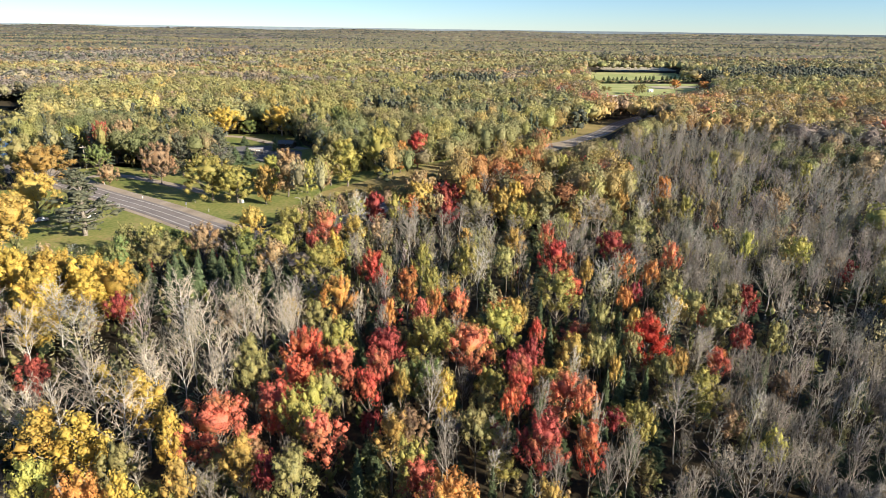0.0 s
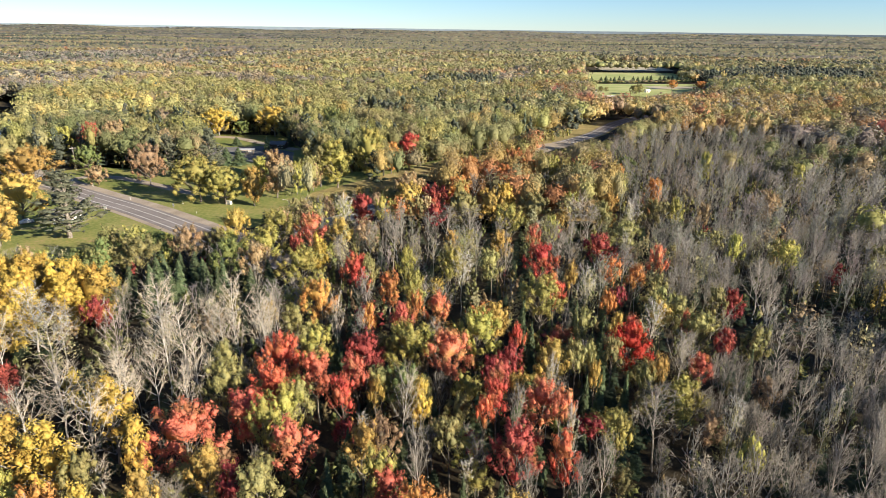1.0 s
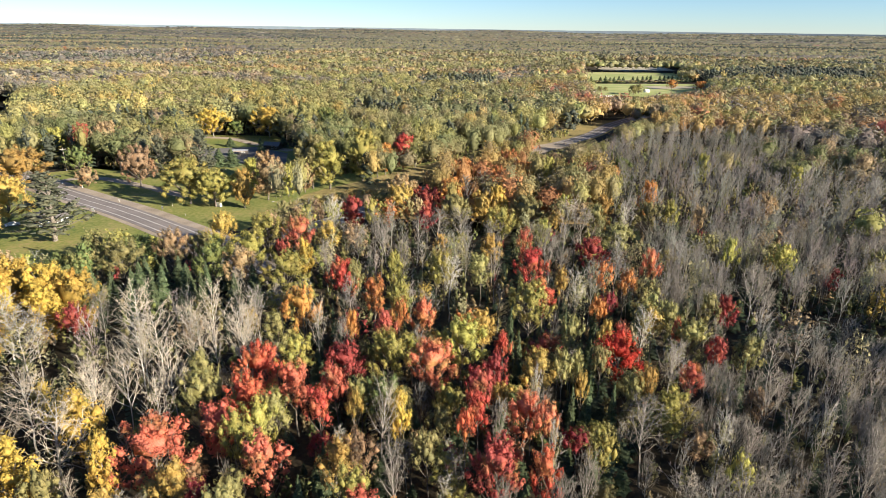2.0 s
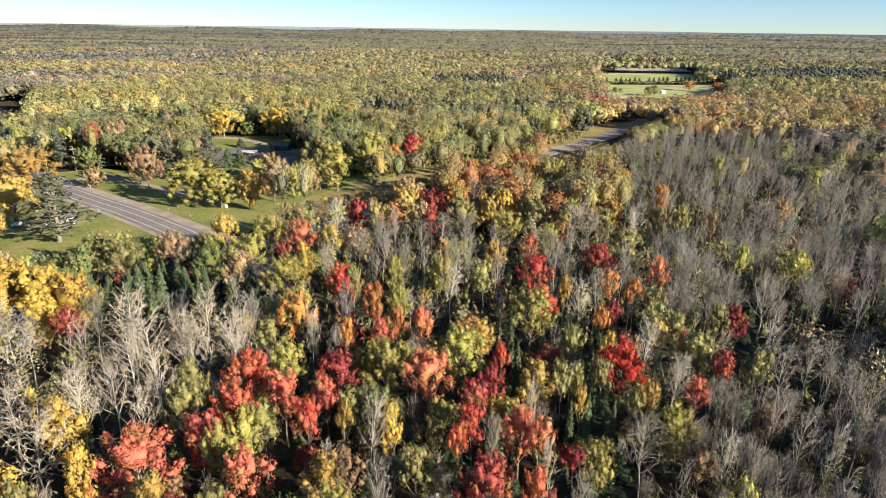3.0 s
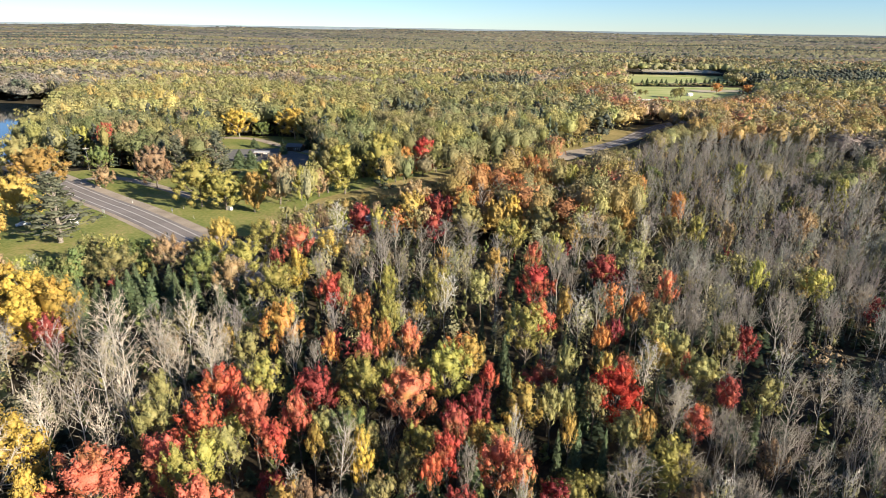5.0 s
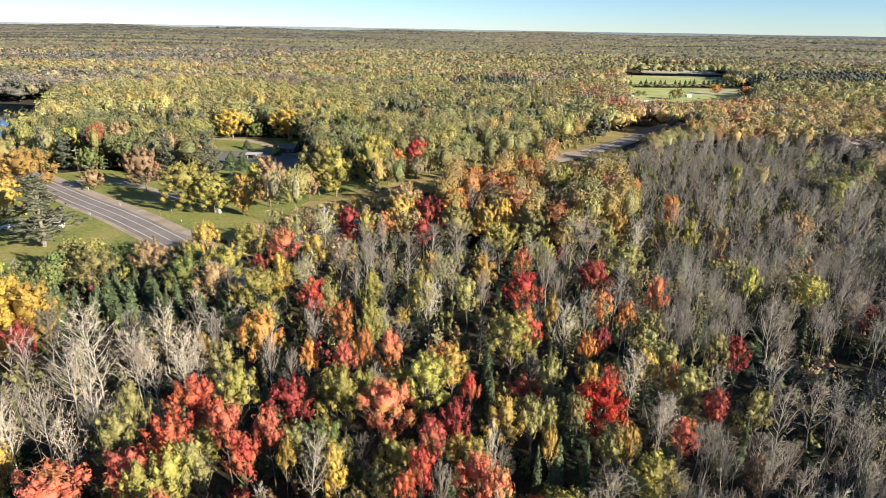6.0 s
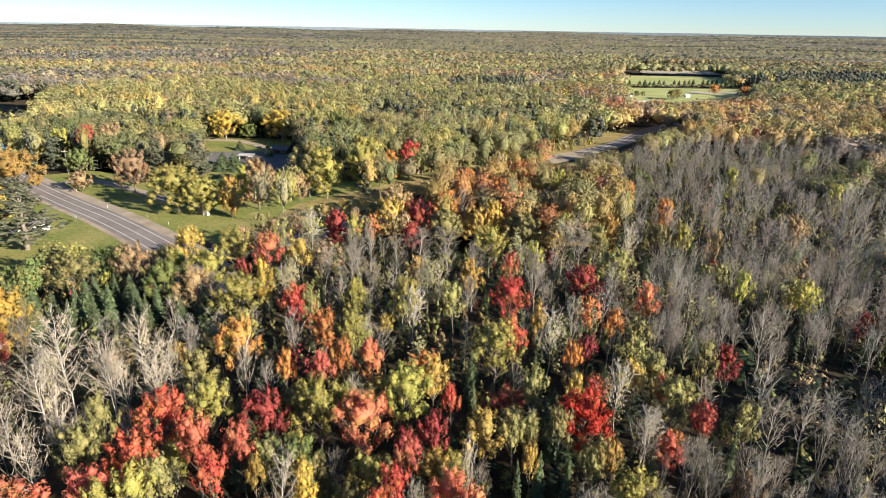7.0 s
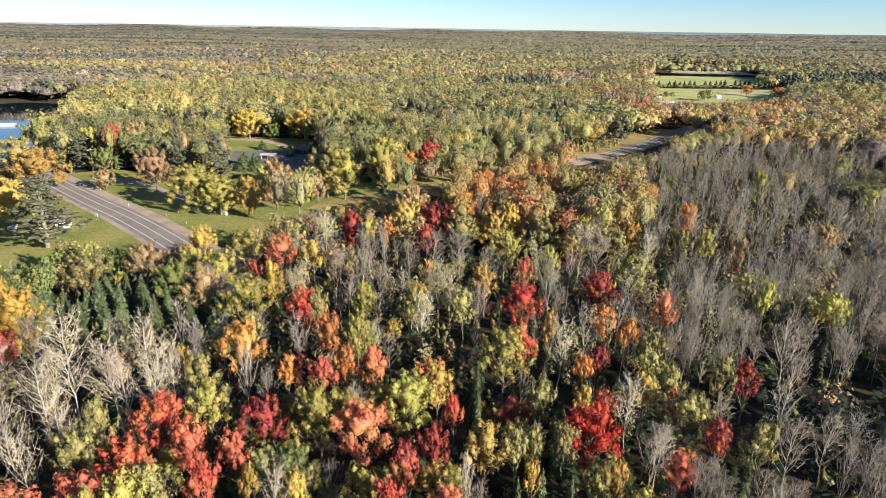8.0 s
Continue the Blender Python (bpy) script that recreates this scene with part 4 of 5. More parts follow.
plant("spruce", -75.4, 139.1, 11.5, 2.7)
plant("spruce", -68.4, 145.0, 11.5, 3.6)
plant("spruce", -50.8, 142.9, 11.5, 2.8)
plant("spruce", -61.7, 141.2, 11.5, 3.1)
plant("tan", -62.7, 246.6, 20.4, 10.3)
plant("lime", -55.9, 252.7, 14.3, 10.4)
plant("tan", -50.6, 259.7, 12.9, 7.1)
plant("lime", -41.1, 265.7, 22.1, 13.4)
plant("olive", -48.6, 266.7, 24.6, 12.5)
plant("lime", -29.1, 282.7, 25.1, 12.4)
plant("olive", -23.0, 289.0, 18.0, 7.7)
plant("orange", -19.7, 294.0, 16.2, 7.3)
plant("red", -11.7, 302.3, 19.3, 10.3)
plant("olive", -6.4, 313.0, 19.6, 8.3)
plant("gold", -68.4, 234.4, 16.5, 7.6)
plant("lime", -91.2, 239.5, 18.4, 18.0)
plant("lime", -80.1, 236.1, 15.1, 15.0)
plant("yellow", -136.5, 394.7, 18.6, 18.4)
plant("yellow", -101.7, 396.0, 19.3, 20.3)
plant("green", -122.4, 397.0, 10.1, 10.3)
plant("tan", -122.7, 265.5, 19.1, 12.8)
plant("green", -164.5, 293.0, 12.6, 10.3)
plant("tan", -144.1, 262.7, 9.2, 7.5)
plant("pine", -96.3, 270.2, 25.0, 17.3)
plant("pine", -118.9, 280.6, 21.0, 12.7)
plant("pine", -128.4, 285.5, 17.8, 10.1)
plant("pine", -117.3, 193.7, 23.3, 23.0)
plant("gold", -144.1, 212.0, 17.1, 14.5)
plant("gold", -163.7, 251.6, 19.7, 19.2)
plant("olive", -180.2, 263.3, 22.3, 17.3)
plant("lime", -200.9, 314.2, 15.5, 12.2)
plant("crimson", -172.1, 312.6, 20.7, 9.5)
plant("tan", -168.3, 316.1, 14.0, 10.2)
plant("lime", -188.6, 316.6, 17.6, 12.0)
plant("tan", -163.8, 321.3, 20.6, 13.7)
plant("olive", -156.6, 330.2, 21.0, 15.3)
plant("gold", -132.9, 183.1, 17.5, 11.3)
plant("olive", -88.7, 385.5, 19.1, 15.1)
plant("olive", -78.6, 387.0, 22.6, 16.5)
plant("green", -63.0, 379.5, 22.1, 14.6)
plant("lime", -72.1, 258.6, 15.4, 7.5)
plant("olive", -62.0, 174.0, 11.5, 7.0)
plant("lime", -55.0, 168.5, 13.0, 6.5)
plant("tan", -66.0, 176.5, 9.5, 6.0)

# ---- the rest of the near wood ----
wood = np.random.default_rng(11)
EDGE_Y, EDGE_X = [30, 60, 73, 92, 110, 134, 218, 299, 380], [2, 22, 34, 47, 58, 58, 74, 84, 110]


def clearings(x, y):
    """Where no wood stands."""
    no = inside(LAKE, x, y) | inside(PARK, x, y) | inside(YARD, x, y) | inside(FIELD_NEAR, x, y) | inside(FIELD_FAR, x, y) | inside(FIELD_BEYOND, x, y)
    return no | (away(ROAD_A, x, y) < 10) | (away(ROAD_B, x, y) < 8)


def scatter(x0, x1, y0, y1, gap):
    """A jittered grid of places."""
    nx, ny = int((x1 - x0) / gap), int((y1 - y0) / gap)
    i, j = np.meshgrid(np.arange(nx), np.arange(ny))
    x = x0 + (i + 0.5 * (j % 2) + wood.uniform(-0.48, 0.48, i.shape)) * gap
    y = y0 + (j + wood.uniform(-0.48, 0.48, i.shape)) * gap
    return x.ravel(), y.ravel()


def patch(x, y, scale, seed):
    """Slow variation over the land, 0 to 1."""
    s = 0
    for k, (a, b) in enumerate(((1.0, 0.35), (-0.4, 1.0), (0.7, -0.8), (0.2, 1.4))):
        s = s + np.sin((a * x + b * y) / scale * (1 + 0.37 * k) + seed * (k + 1.7))
    return 0.5 + s / 8


MIX = {  # shares of each kind in a stretch of wood
    "grey": dict(bare=78, pale=6, olive=5, birch=2, spruce=4, crimson=1, tan=2, lime=1, gold=1),
    "edge": dict(olive=34, green=28, spruce=22, lime=10, tan=6),
    "shady": dict(bare=78, spruce=12, olive=5, tan=2, green=3),
    "centre": dict(bare=8, birch=4, olive=17, lime=17, green=8, pale=9, spruce=20, orange=5, crimson=2, gold=6, coral=3),
    "left": dict(birch=24, bare=24, olive=14, pale=16, yellow=4, lime=4, spruce=8, tan=6),
    "behind": dict(bare=20, birch=26, pale=26, olive=8, lime=10, gold=3, orange=2, spruce=3, tan=2),
    "band": dict(olive=16, gold=22, tan=22, lime=12, orange=14, coral=4, bare=7, pale=3),
    "park": dict(olive=33, lime=9, green=20, tan=14, pine=14, spruce=7, yellow=1, gold=2),
    "yellow": dict(lime=42, yellow=12, olive=26, green=6, tan=9, pale=4, pine=1),
    "gold": dict(gold=28, tan=28, olive=16, orange=9, coral=1, bare=7, spruce=6, lime=4),
    "far": dict(olive=30, lime=24, tan=18, green=10, bare=8, gold=6, pine=4),
    "brown": dict(bare=66, tan=18, olive=10, gold=3, pine=3),
    "dark": dict(pine=60, spruce=25, olive=15),
}


PINES_EAST = [(338, 812), (385, 790), (478, 782), (560, 800), (640, 1030), (520, 1045), (430, 960), (352, 905)]
PINES_MIDDLE = [(-22, 655), (10, 640), (52, 640), (64, 700), (66, 800), (30, 790), (-16, 720)]
BARE_STAND = [(58, 640), (92, 700), (112, 755), (132, 930), (160, 960), (128, 990), (84, 830), (66, 720)]
MOOR = [(-900, 1050), (-715, 1201), (-560, 1700), (-300, 1560), (-330, 1187), (-440, 900), (-700, 860)]


def region(x, y):
    """Which mix grows at a place."""
    r = math.hypot(x, y)
    edge = np.interp(y, EDGE_Y, EDGE_X)
    if y < 375 and x > edge and y < 390 - 0.05 * x:
        return "shady" if y > 225 + 0.12 * x else "grey"
    if -96 < x < -56 and 140 < y < 190:
        return "edge"
    s = y - 0.9 * x
    if s < 275 and y < 330 and r < 330:
        if y > 190 and x > -40:
            return "band" if x < edge - 4 else "grey"
        if y > 128 and x > -28:
            return "behind"
        if x < -12 - 0.12 * (y - 60):
            return "left"
        return "centre"
    if r < 640 and x > 110 and y < 640:
        return "gold"
    if inside(PINES_EAST, x, y) or inside(PINES_MIDDLE, x, y):
        return "dark"
    if inside(BARE_STAND, x, y):
        return "brown"
    if inside(MOOR, x, y):
        return "dark" if abs(math.hypot(x, y) - 1240) < 35 else "brown"
    if r < 560 and x > -60:
        return "park"
    if r < 560:
        return "yellow" if y > 400 or x < -220 else "park"
    if r < 640 + 60 * math.sin(x / 55):
        return "yellow" if x < 40 + 60 * math.sin(y / 40) else ("gold" if patch(x, y, 120, 5) > 0.5 else "far")
    p, q, w = patch(x * 0.3, y * 1.2, 150, 1), patch(x * 0.22, y * 1.5, 95, 7), patch(x * 0.4, y * 1.1, 210, 4)
    if q > 0.75:
        return "dark"
    if q < 0.3:
        return "far"
    if p > (0.48 if x < -0.25 * y else 0.6):
        return "brown"
    if p < 0.36:
        return "gold" if w > 0.5 else "yellow"
    return "far"


def hash_of(word):
    return sum(ord(c) * (i + 3) for i, c in enumerate(word)) % 17


OPEN = [  # ground that lies open to the south: only low growth before it
    [(56, 362), (64, 356), (88, 378), (84, 400), (70, 392)],
    [(72, 374), (112, 404), (146, 480), (138, 490), (100, 430), (76, 394)],
    [(-58, 252), (-36, 264), (-17, 283), (6, 317), (2, 322), (-16, 293), (-36, 273), (-60, 258)],
    [(-165, 270), (-80, 208), (-88, 200), (-142, 232)],
    [(-146, 190), (-116, 184), (-112, 196), (-132, 222)],
    [(-126, 350), (-100, 322), (-76, 322), (-82, 350), (-128, 394), (-148, 390)],
    [(170, 690), (230, 690), (335, 785), (355, 858), (200, 838)],
    [(-230, 314), (-246, 347), (-266, 348), (-256, 314)],
    [(205, 915), (360, 950), (375, 1065), (250, 1055)],
]
SUNNY_SIDE = [(60, 352), (84, 370), (108, 398), (140, 452), (168, 438), (138, 394), (112, 362), (82, 344)]      # low growth, so that the road lies in the sun
BOUNDS = [(min(p[0] for p in o), max(p[0] for p in o), min(p[1] for p in o), max(p[1] for p in o)) for o in OPEN]


def low_enough(x, y, high):
    """The height that a tree may have here without closing the openings."""
    if inside(SUNNY_SIDE, x, y):
        high = min(high, 6.0)
    for h in (high, high * 0.7, 6.0, 3.5):
        if h > high:
            continue
        k = 67 / (67 - h)
        s = 1 + (k - 1) * np.linspace(0.08, 1, 8)
        px, py = 13 + (x - 13) * s, 12 + (y - 12) * s
        if not any(px[-1 if px[-1] > px[0] else 0] >= a and px[0 if px[-1] > px[0] else -1] <= b and py[-1] >= c and py[0] <= d and inside(poly, px, py).any() for poly, (a, b, c, d) in zip(OPEN, BOUNDS)):
            return h
    return 0


def choose(x, y):
    mix = MIX[region(x, y)]
    if math.hypot(x, y) > 210 and random.random() < (0.7 if math.hypot(x, y) < 740 else 0.8):    # far off, trees of a kind stand together
        u = patch(x, y, 20, 3.1) * 0.45 + patch(x, y, 62, 1.2) * 0.55
        u = min(max((u - 0.22) / 0.56, 0), 0.999) * sum(mix.values())
        for kind in sorted(mix, key=lambda k: (hash_of(k), k)):
            u -= mix[kind]
            if u < 0:
                return kind
    return random.choices(list(mix), list(mix.values()))[0]


random.seed(5)
SIZE = {"red": (14, 6), "coral": (13.5, 6), "crimson": (12, 5), "orange": (14, 6.2), "gold": (14, 5.6), "yellow": (15.5, 4.8), "lime": (14.5, 6.4), "olive": (14, 6.2),
        "green": (14, 6.5), "tan": (13.5, 6), "pale": (15, 5), "pine": (16, 6), "spruce": (10.5, 3.4), "bare": (14.5, 5.2), "birch": (15.5, 5.6)}


def room(x, y, wide):
    """How high a tree may grow here beside the planted ones, or 0 where one of them stands."""
    top = 99.0
    for px, py, ph, pw, pk in PLANTED[:LANDMARKS]:
        dx, dy = x - px, y - py
        d = math.hypot(dx, dy)
        if d < pw * 0.38 + 1.2:
            return 0
        ux, uy = 14 - px, 12 - py
        n = math.hypot(ux, uy)
        along, side = (dx * ux + dy * uy) / n, abs(dx * uy - dy * ux) / n
        if 0 < along < 14 and side < pw * 0.45 + wide * 0.3:
            top = min(top, (4.5 if pk == "spruce" else 7.5) + 0.5 * along)
    return top


HOLLOW = [(55, 106), (74, 109), (98, 115), (113, 132), (107, 147), (86, 141), (60, 133)]      # few trees; dark brush, in part firs, stands in for shade below


def near_wood():
    """Trees of the near wood, each a thing; those farther off go to the joined woods."""
    later = []
    xs, ys = scatter(-190, 215, 22, 196, 3.9)
    free = ~clearings(xs, ys)
    for x, y in zip(xs[free], ys[free]):
        if x < -0.86 * y - 26 or x > 0.82 * y + 66:
            continue
        if patch(x, y, 6.5, 2.6) > (0.68 if region(x, y) in ("grey", "centre") else 0.82):
            continue
        if inside(HOLLOW, x, y) and random.random() < 0.75:
            continue
        kind = choose(x, y)
        h, w = SIZE[kind]
        k = random.uniform(0.68, 1.14)
        h, w = h * k, w * random.uniform(0.7, 1.15)
        top = min(room(x, y, w), low_enough(x, y, h) if y > 95 else 99)
        if top <= 0:
            continue
        if top < h:
            if top < 5:
                continue
            w, h = w * max(0.5, top / h), top
        if math.hypot(x - 14, y - 12) < 108:
            plant(kind, x, y, h, w, False)
        else:
            later.append((kind, x, y, h, w * (1.0 if kind == "spruce" else 1.28)))
    return later


# ---- joined woods ----
def rough_shape(form, level, variant):
    """A lighter tree for the distance, verts and triangles."""
    rng = np.random.default_rng(900 + int(level * 31) + variant * 7 + sum(map(ord, form)))
    if form == "birch":
        form = "bare"
    if level in (2.5, 2.7):      # a shrub: leaves down to the ground
        if form == "bare":
            _, (v, fs) = bare_shape(rng, 8 if level == 2.5 else 5, 3, 0, 1.2, 0.06, True)
            return v, np.concatenate(fs)
        if form == "spruce":
            _, (v, fs) = spruce_shape(rng, 6, 6, 2 if level == 2.5 else 0)
            return v, np.concatenate(fs)
        _, (v, fs) = crown_leaves(rng, "shrub", *{2.5: (9, 9, 0.24, 0.55), 2.7: (5, 4, 0.38, 0.65)}[level])
        return v, np.concatenate(fs)
    if level >= 3 and form == "bare":
        form = "far"
    if level >= 4:
        if level == 5:
            a = np.arange(4) * np.pi / 2 + rng.uniform(0, 1)
            v = np.concatenate([np.stack([2.5 * np.cos(a), 2.5 * np.sin(a), rng.uniform(5, 7.5, 4)], 1), [[0.6, 0.3, 10]]])
            return v, np.array([(0, 1, 4), (1, 2, 4), (2, 3, 4), (3, 0, 4)])
        a = np.arange(5) * 2 * np.pi / 5 + rng.uniform(0, 1)
        k = 1.0 if form != "spruce" else 0.6
        lo = np.stack([3.1 * k * np.cos(a), 3.1 * k * np.sin(a), rng.uniform(4.2, 6.2, 5)], 1)
        hi = np.stack([1.7 * k * np.cos(a + 0.6), 1.7 * k * np.sin(a + 0.6), rng.uniform(7.4, 9.2, 5)], 1)
        v = np.concatenate([lo, hi, [[0.3, 0.2, 10]]])
        j = np.arange(5)
        n = (j + 1) % 5
        f = np.concatenate([np.stack([j, n, 5 + j], 1), np.stack([n, 5 + n, 5 + j], 1), np.stack([5 + j, 5 + n, np.full(5, 10)], 1)])
        return v, f
    if form == "bare":
        t, fine = bare_shape(rng, *{1: (14, 7, 3), 2: (12, 7, 1)}[level], 0.8, {1: 0.02, 2: 0.034}[level], True)
        v, fs = merge(*[(t[0], f) for f in t[1]][:1], *[(fine[0], f) for f in fine[1]])
    elif form == "spruce":
        _, (v, fs) = spruce_shape(rng, *{1: (11, 7, 2), 2: (7, 5, 2), 3: (5, 5), 3.5: (3, 4), 3.7: (2, 4)}[level])
    else:
        if form == "far":
            plumes, per, size, skin, spray = {2: (9, 9, 0.2, 400, 0.27), 3: (4, 4, 0.32, 110, 0.5), 3.5: (2, 2, 0.5, 36, 0.8), 3.7: (2, 1, 0.6, 18, 1.0)}[level]
            c, (v, fs) = crown_leaves(rng, form, plumes, per, size, 0, 0.3, 0.64 if level == 2 else 0.7, skin, spray)
        else:
            plumes, per, size = {1: (17, 22, 0.16), 2: (16, 12, 0.2), 3: (11, 5, 0.3), 3.5: (7, 2, 0.4), 3.7: (5, 1, 0.5)}[level]
            c, (v, fs) = crown_leaves(rng, form, plumes, per, size, 0.55 if level == 1 else 0.9, 0.3)
    tri = []
    for f in fs:
        tri += [f] if f.shape[1] == 3 else [f[:, [0, 1, 2]], f[:, [0, 2, 3]]]
    return v, np.concatenate(tri)


def woods(trees, level, label, haze=0.0):
    """One joined stretch of wood from rows of kind, x, y, height, width, greyed by a share of painted haze."""
    cache, vs, fs, cs, k = {}, [], [], [], 0
    rng = np.random.default_rng(int(level * 10))
    groups = {}
    for t in trees:
        groups.setdefault((t[0], int(rng.integers(6))), []).append(t[1:])
    for (kind, variant), rows in groups.items():
        form = SHAPE_OF.get(kind, "round")
        if level > 1 and form in ("round", "tall", "sparse"):
            form = "far"
        if (form, variant) not in cache:
            cache[form, variant] = rough_shape(form, level, variant)
        v, f = cache[form, variant]
        rows = np.array(rows, float)
        n = len(rows)
        a = rng.uniform(0, 6.28, n)
        ca, sa = np.cos(a)[:, None], np.sin(a)[:, None]
        w, h = rows[:, 3:4] / 5 / (HABIT[form][5] if form in HABIT and level < 4 else 1), rows[:, 2:3] / 10
        gz = height(rows[:, 0], rows[:, 1])[:, None]
        out = np.stack([rows[:, :1] + (v[None, :, 0] * ca - v[None, :, 1] * sa) * w, rows[:, 1:2] + (v[None, :, 0] * sa + v[None, :, 1] * ca) * w, gz + v[None, :, 2] * h], -1)
        vs.append(out.reshape(-1, 3))
        fs.append((f[None] + (k + np.arange(n) * len(v))[:, None, None]).reshape(-1, 3))
        k += n * len(v)
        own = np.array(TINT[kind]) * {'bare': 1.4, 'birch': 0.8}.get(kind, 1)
        if level >= 3 and kind in ("bare", "birch"):
            own = np.array([0.215, 0.188, 0.142])
        if level > 1 and kind in ("lime", "yellow", "olive", "gold", "tan", "green", "pale", "orange"):
            own = own * 0.8 + np.array([0.36, 0.30, 0.105]) * 0.2       # the woods turn together
        stand = 0.72 + 0.28 * patch(rows[:, :1], rows[:, 1:2], 24, 6.3) + 0.42 * patch(rows[:, :1], rows[:, 1:2], 70, 2.2) if level > 1 else 1.0
        # distance haze painted into the leaf colour, weaker in the conifers
        kind_haze = haze * (0.45 if kind in ("pine", "spruce") else 1)
        tint = stand * (own[None] * (0.86 if level >= 2 else 1.02) * (1 - kind_haze) + np.array([[0.205, 0.197, 0.185]]) * kind_haze) * rng.uniform(0.78, 1.22, (n, 1)) ** (1.0 if level < 3.6 else 0.6) * rng.uniform(0.94, 1.06, (n, 3))
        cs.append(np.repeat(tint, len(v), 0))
    ob = new("woods", mesh_np("woods", np.concatenate(vs), np.concatenate(fs), far_leaf, np.clip(np.concatenate(cs), 0, 0.9), smooth=True))
    return tagged(ob, label, "woods", kind="stuff")


def far_trees(r0, r1, gap, widen, seed=0):
    """Rows of trees for a ring of the view between two distances."""
    rows = []
    xs, ys = scatter(-0.84 * r1 - 60, 0.80 * r1 + 90, 20, r1, gap)
    r = np.hypot(xs, ys)
    ok = (r >= r0) & (r < r1) & (xs > -0.84 * ys - 60) & (xs < 0.80 * ys + 90) & ~clearings(xs, ys)
    for x, y in zip(xs[ok], ys[ok]):
        kind = choose(x, y)
        h, w = SIZE[kind]
        g = h * random.uniform(0.85, 1.2) * (1.0 if r1 < 300 or kind == 'bare' else 1.15)
        w *= widen * random.uniform(0.7, 1.5)
        if r0 <= 1000:
            top = low_enough(x, y, g)
            if top < 3:
                continue
            w, g = w * max(0.6, top / g), top
        rows.append((kind, x, y, g, w))
    return rows


# unseen tall pines, added east of the wood to shade the hollow
for px, py in ((98, 104), (104, 108), (110, 104), (101, 112), (108, 115), (115, 112), (113, 121), (120, 118), (118, 128), (125, 124), (106, 99), (122, 134), (128, 130), (115, 98)):
    plant("pine", px, py, pick.uniform(18, 22), pick.uniform(7.5, 9))
LANDMARKS = len(PLANTED)
later = near_wood()
ring = [t for t in far_trees(150, 215, 5.0, 1.28) if not (t[2] < 196 and -0.86 * t[2] - 26 <= t[1] <= 0.82 * t[2] + 66)]
mid = [t for t in later + ring]
mid = [t for t in mid if room(t[1], t[2], t[4]) > t[3]]
woods(mid, 1, "mixed autumn wood of bare and coloured trees")
woods([t for t in far_trees(215, 420, 7.0, 1.38) if room(t[1], t[2], t[4]) > 0], 2, "mixed yellow and olive autumn wood beyond the road", 0.14)
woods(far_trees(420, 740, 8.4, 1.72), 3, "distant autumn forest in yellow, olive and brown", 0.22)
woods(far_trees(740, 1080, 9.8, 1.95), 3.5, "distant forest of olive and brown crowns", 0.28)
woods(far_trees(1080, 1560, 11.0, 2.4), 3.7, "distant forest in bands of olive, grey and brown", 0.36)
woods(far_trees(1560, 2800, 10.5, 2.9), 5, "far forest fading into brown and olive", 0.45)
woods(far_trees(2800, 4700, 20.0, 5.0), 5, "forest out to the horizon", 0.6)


# ---- brush under the trees ----
def brush(r1, gap):
    """Low shrubs and young growth that fill the wood, joined."""
    xs, ys = scatter(-200, 240, 18, r1, gap)
    ok = ~clearings(xs, ys) & (xs > -0.86 * ys - 26) & (xs < 0.82 * ys + 66)
    rows = []
    for x, y in zip(xs[ok], ys[ok]):
        zone = region(x, y)
        # mostly dark kinds: their colour stands in for shade under the trees
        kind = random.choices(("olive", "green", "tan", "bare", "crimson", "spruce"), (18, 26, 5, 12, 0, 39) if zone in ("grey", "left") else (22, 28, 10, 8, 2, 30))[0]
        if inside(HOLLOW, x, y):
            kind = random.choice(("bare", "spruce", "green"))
        h = random.uniform(2.2, 6.5)
        h = low_enough(x, y, h)
        if h > 1:
            rows.append((kind, x, y, h, h * random.uniform(0.6, 1.0)))
    return rows


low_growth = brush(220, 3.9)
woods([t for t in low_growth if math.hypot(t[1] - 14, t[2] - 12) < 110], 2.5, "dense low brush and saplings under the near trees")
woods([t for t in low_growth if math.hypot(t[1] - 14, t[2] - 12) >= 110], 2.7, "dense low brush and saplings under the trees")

# shrubs along the edges of the park, the roads and the leafless wood
edge_rows = []
xs, ys = scatter(-235, 330, 196, 430, 4.0)
near_edge = np.minimum.reduce([away(PARK + PARK[:1], xs, ys), away(ROAD_A, xs, ys) - 8, away(ROAD_B, xs, ys) - 6, away(LAKE + LAKE[:1], xs, ys)]) < 20
grey_wood = (xs > np.interp(ys, EDGE_Y, EDGE_X) - 6) & (ys < 385) & (xs < 0.82 * ys + 90) & (ys > 215)
for x, y in zip(*[v[(near_edge | grey_wood) & ~clearings(xs, ys)] for v in (xs, ys)]):
    h = low_enough(x, y, random.uniform(2, 6.5))
    if h > 1:
        edge_rows.append((random.choices(("olive", "green", "tan", "bare", "lime"), (26, 16, 16, 30, 12))[0], x, y, h, h * random.uniform(0.7, 1.1)))
for (x0, y0), (x1, y1) in zip(PARK[5:10], PARK[6:11]):
    for k in range(int(math.hypot(x1 - x0, y1 - y0) / 1.6)):
        u = random.random()
        h = random.uniform(2.5, 6)
        edge_rows.append((random.choice(("olive", "lime", "tan", "green")), x0 + (x1 - x0) * u + random.uniform(-3, 3), y0 + (y1 - y0) * u + random.uniform(-2, 4), h, h * random.uniform(0.8, 1.2)))
woods(edge_rows, 2.7, "shrubs along the edges of the wood")

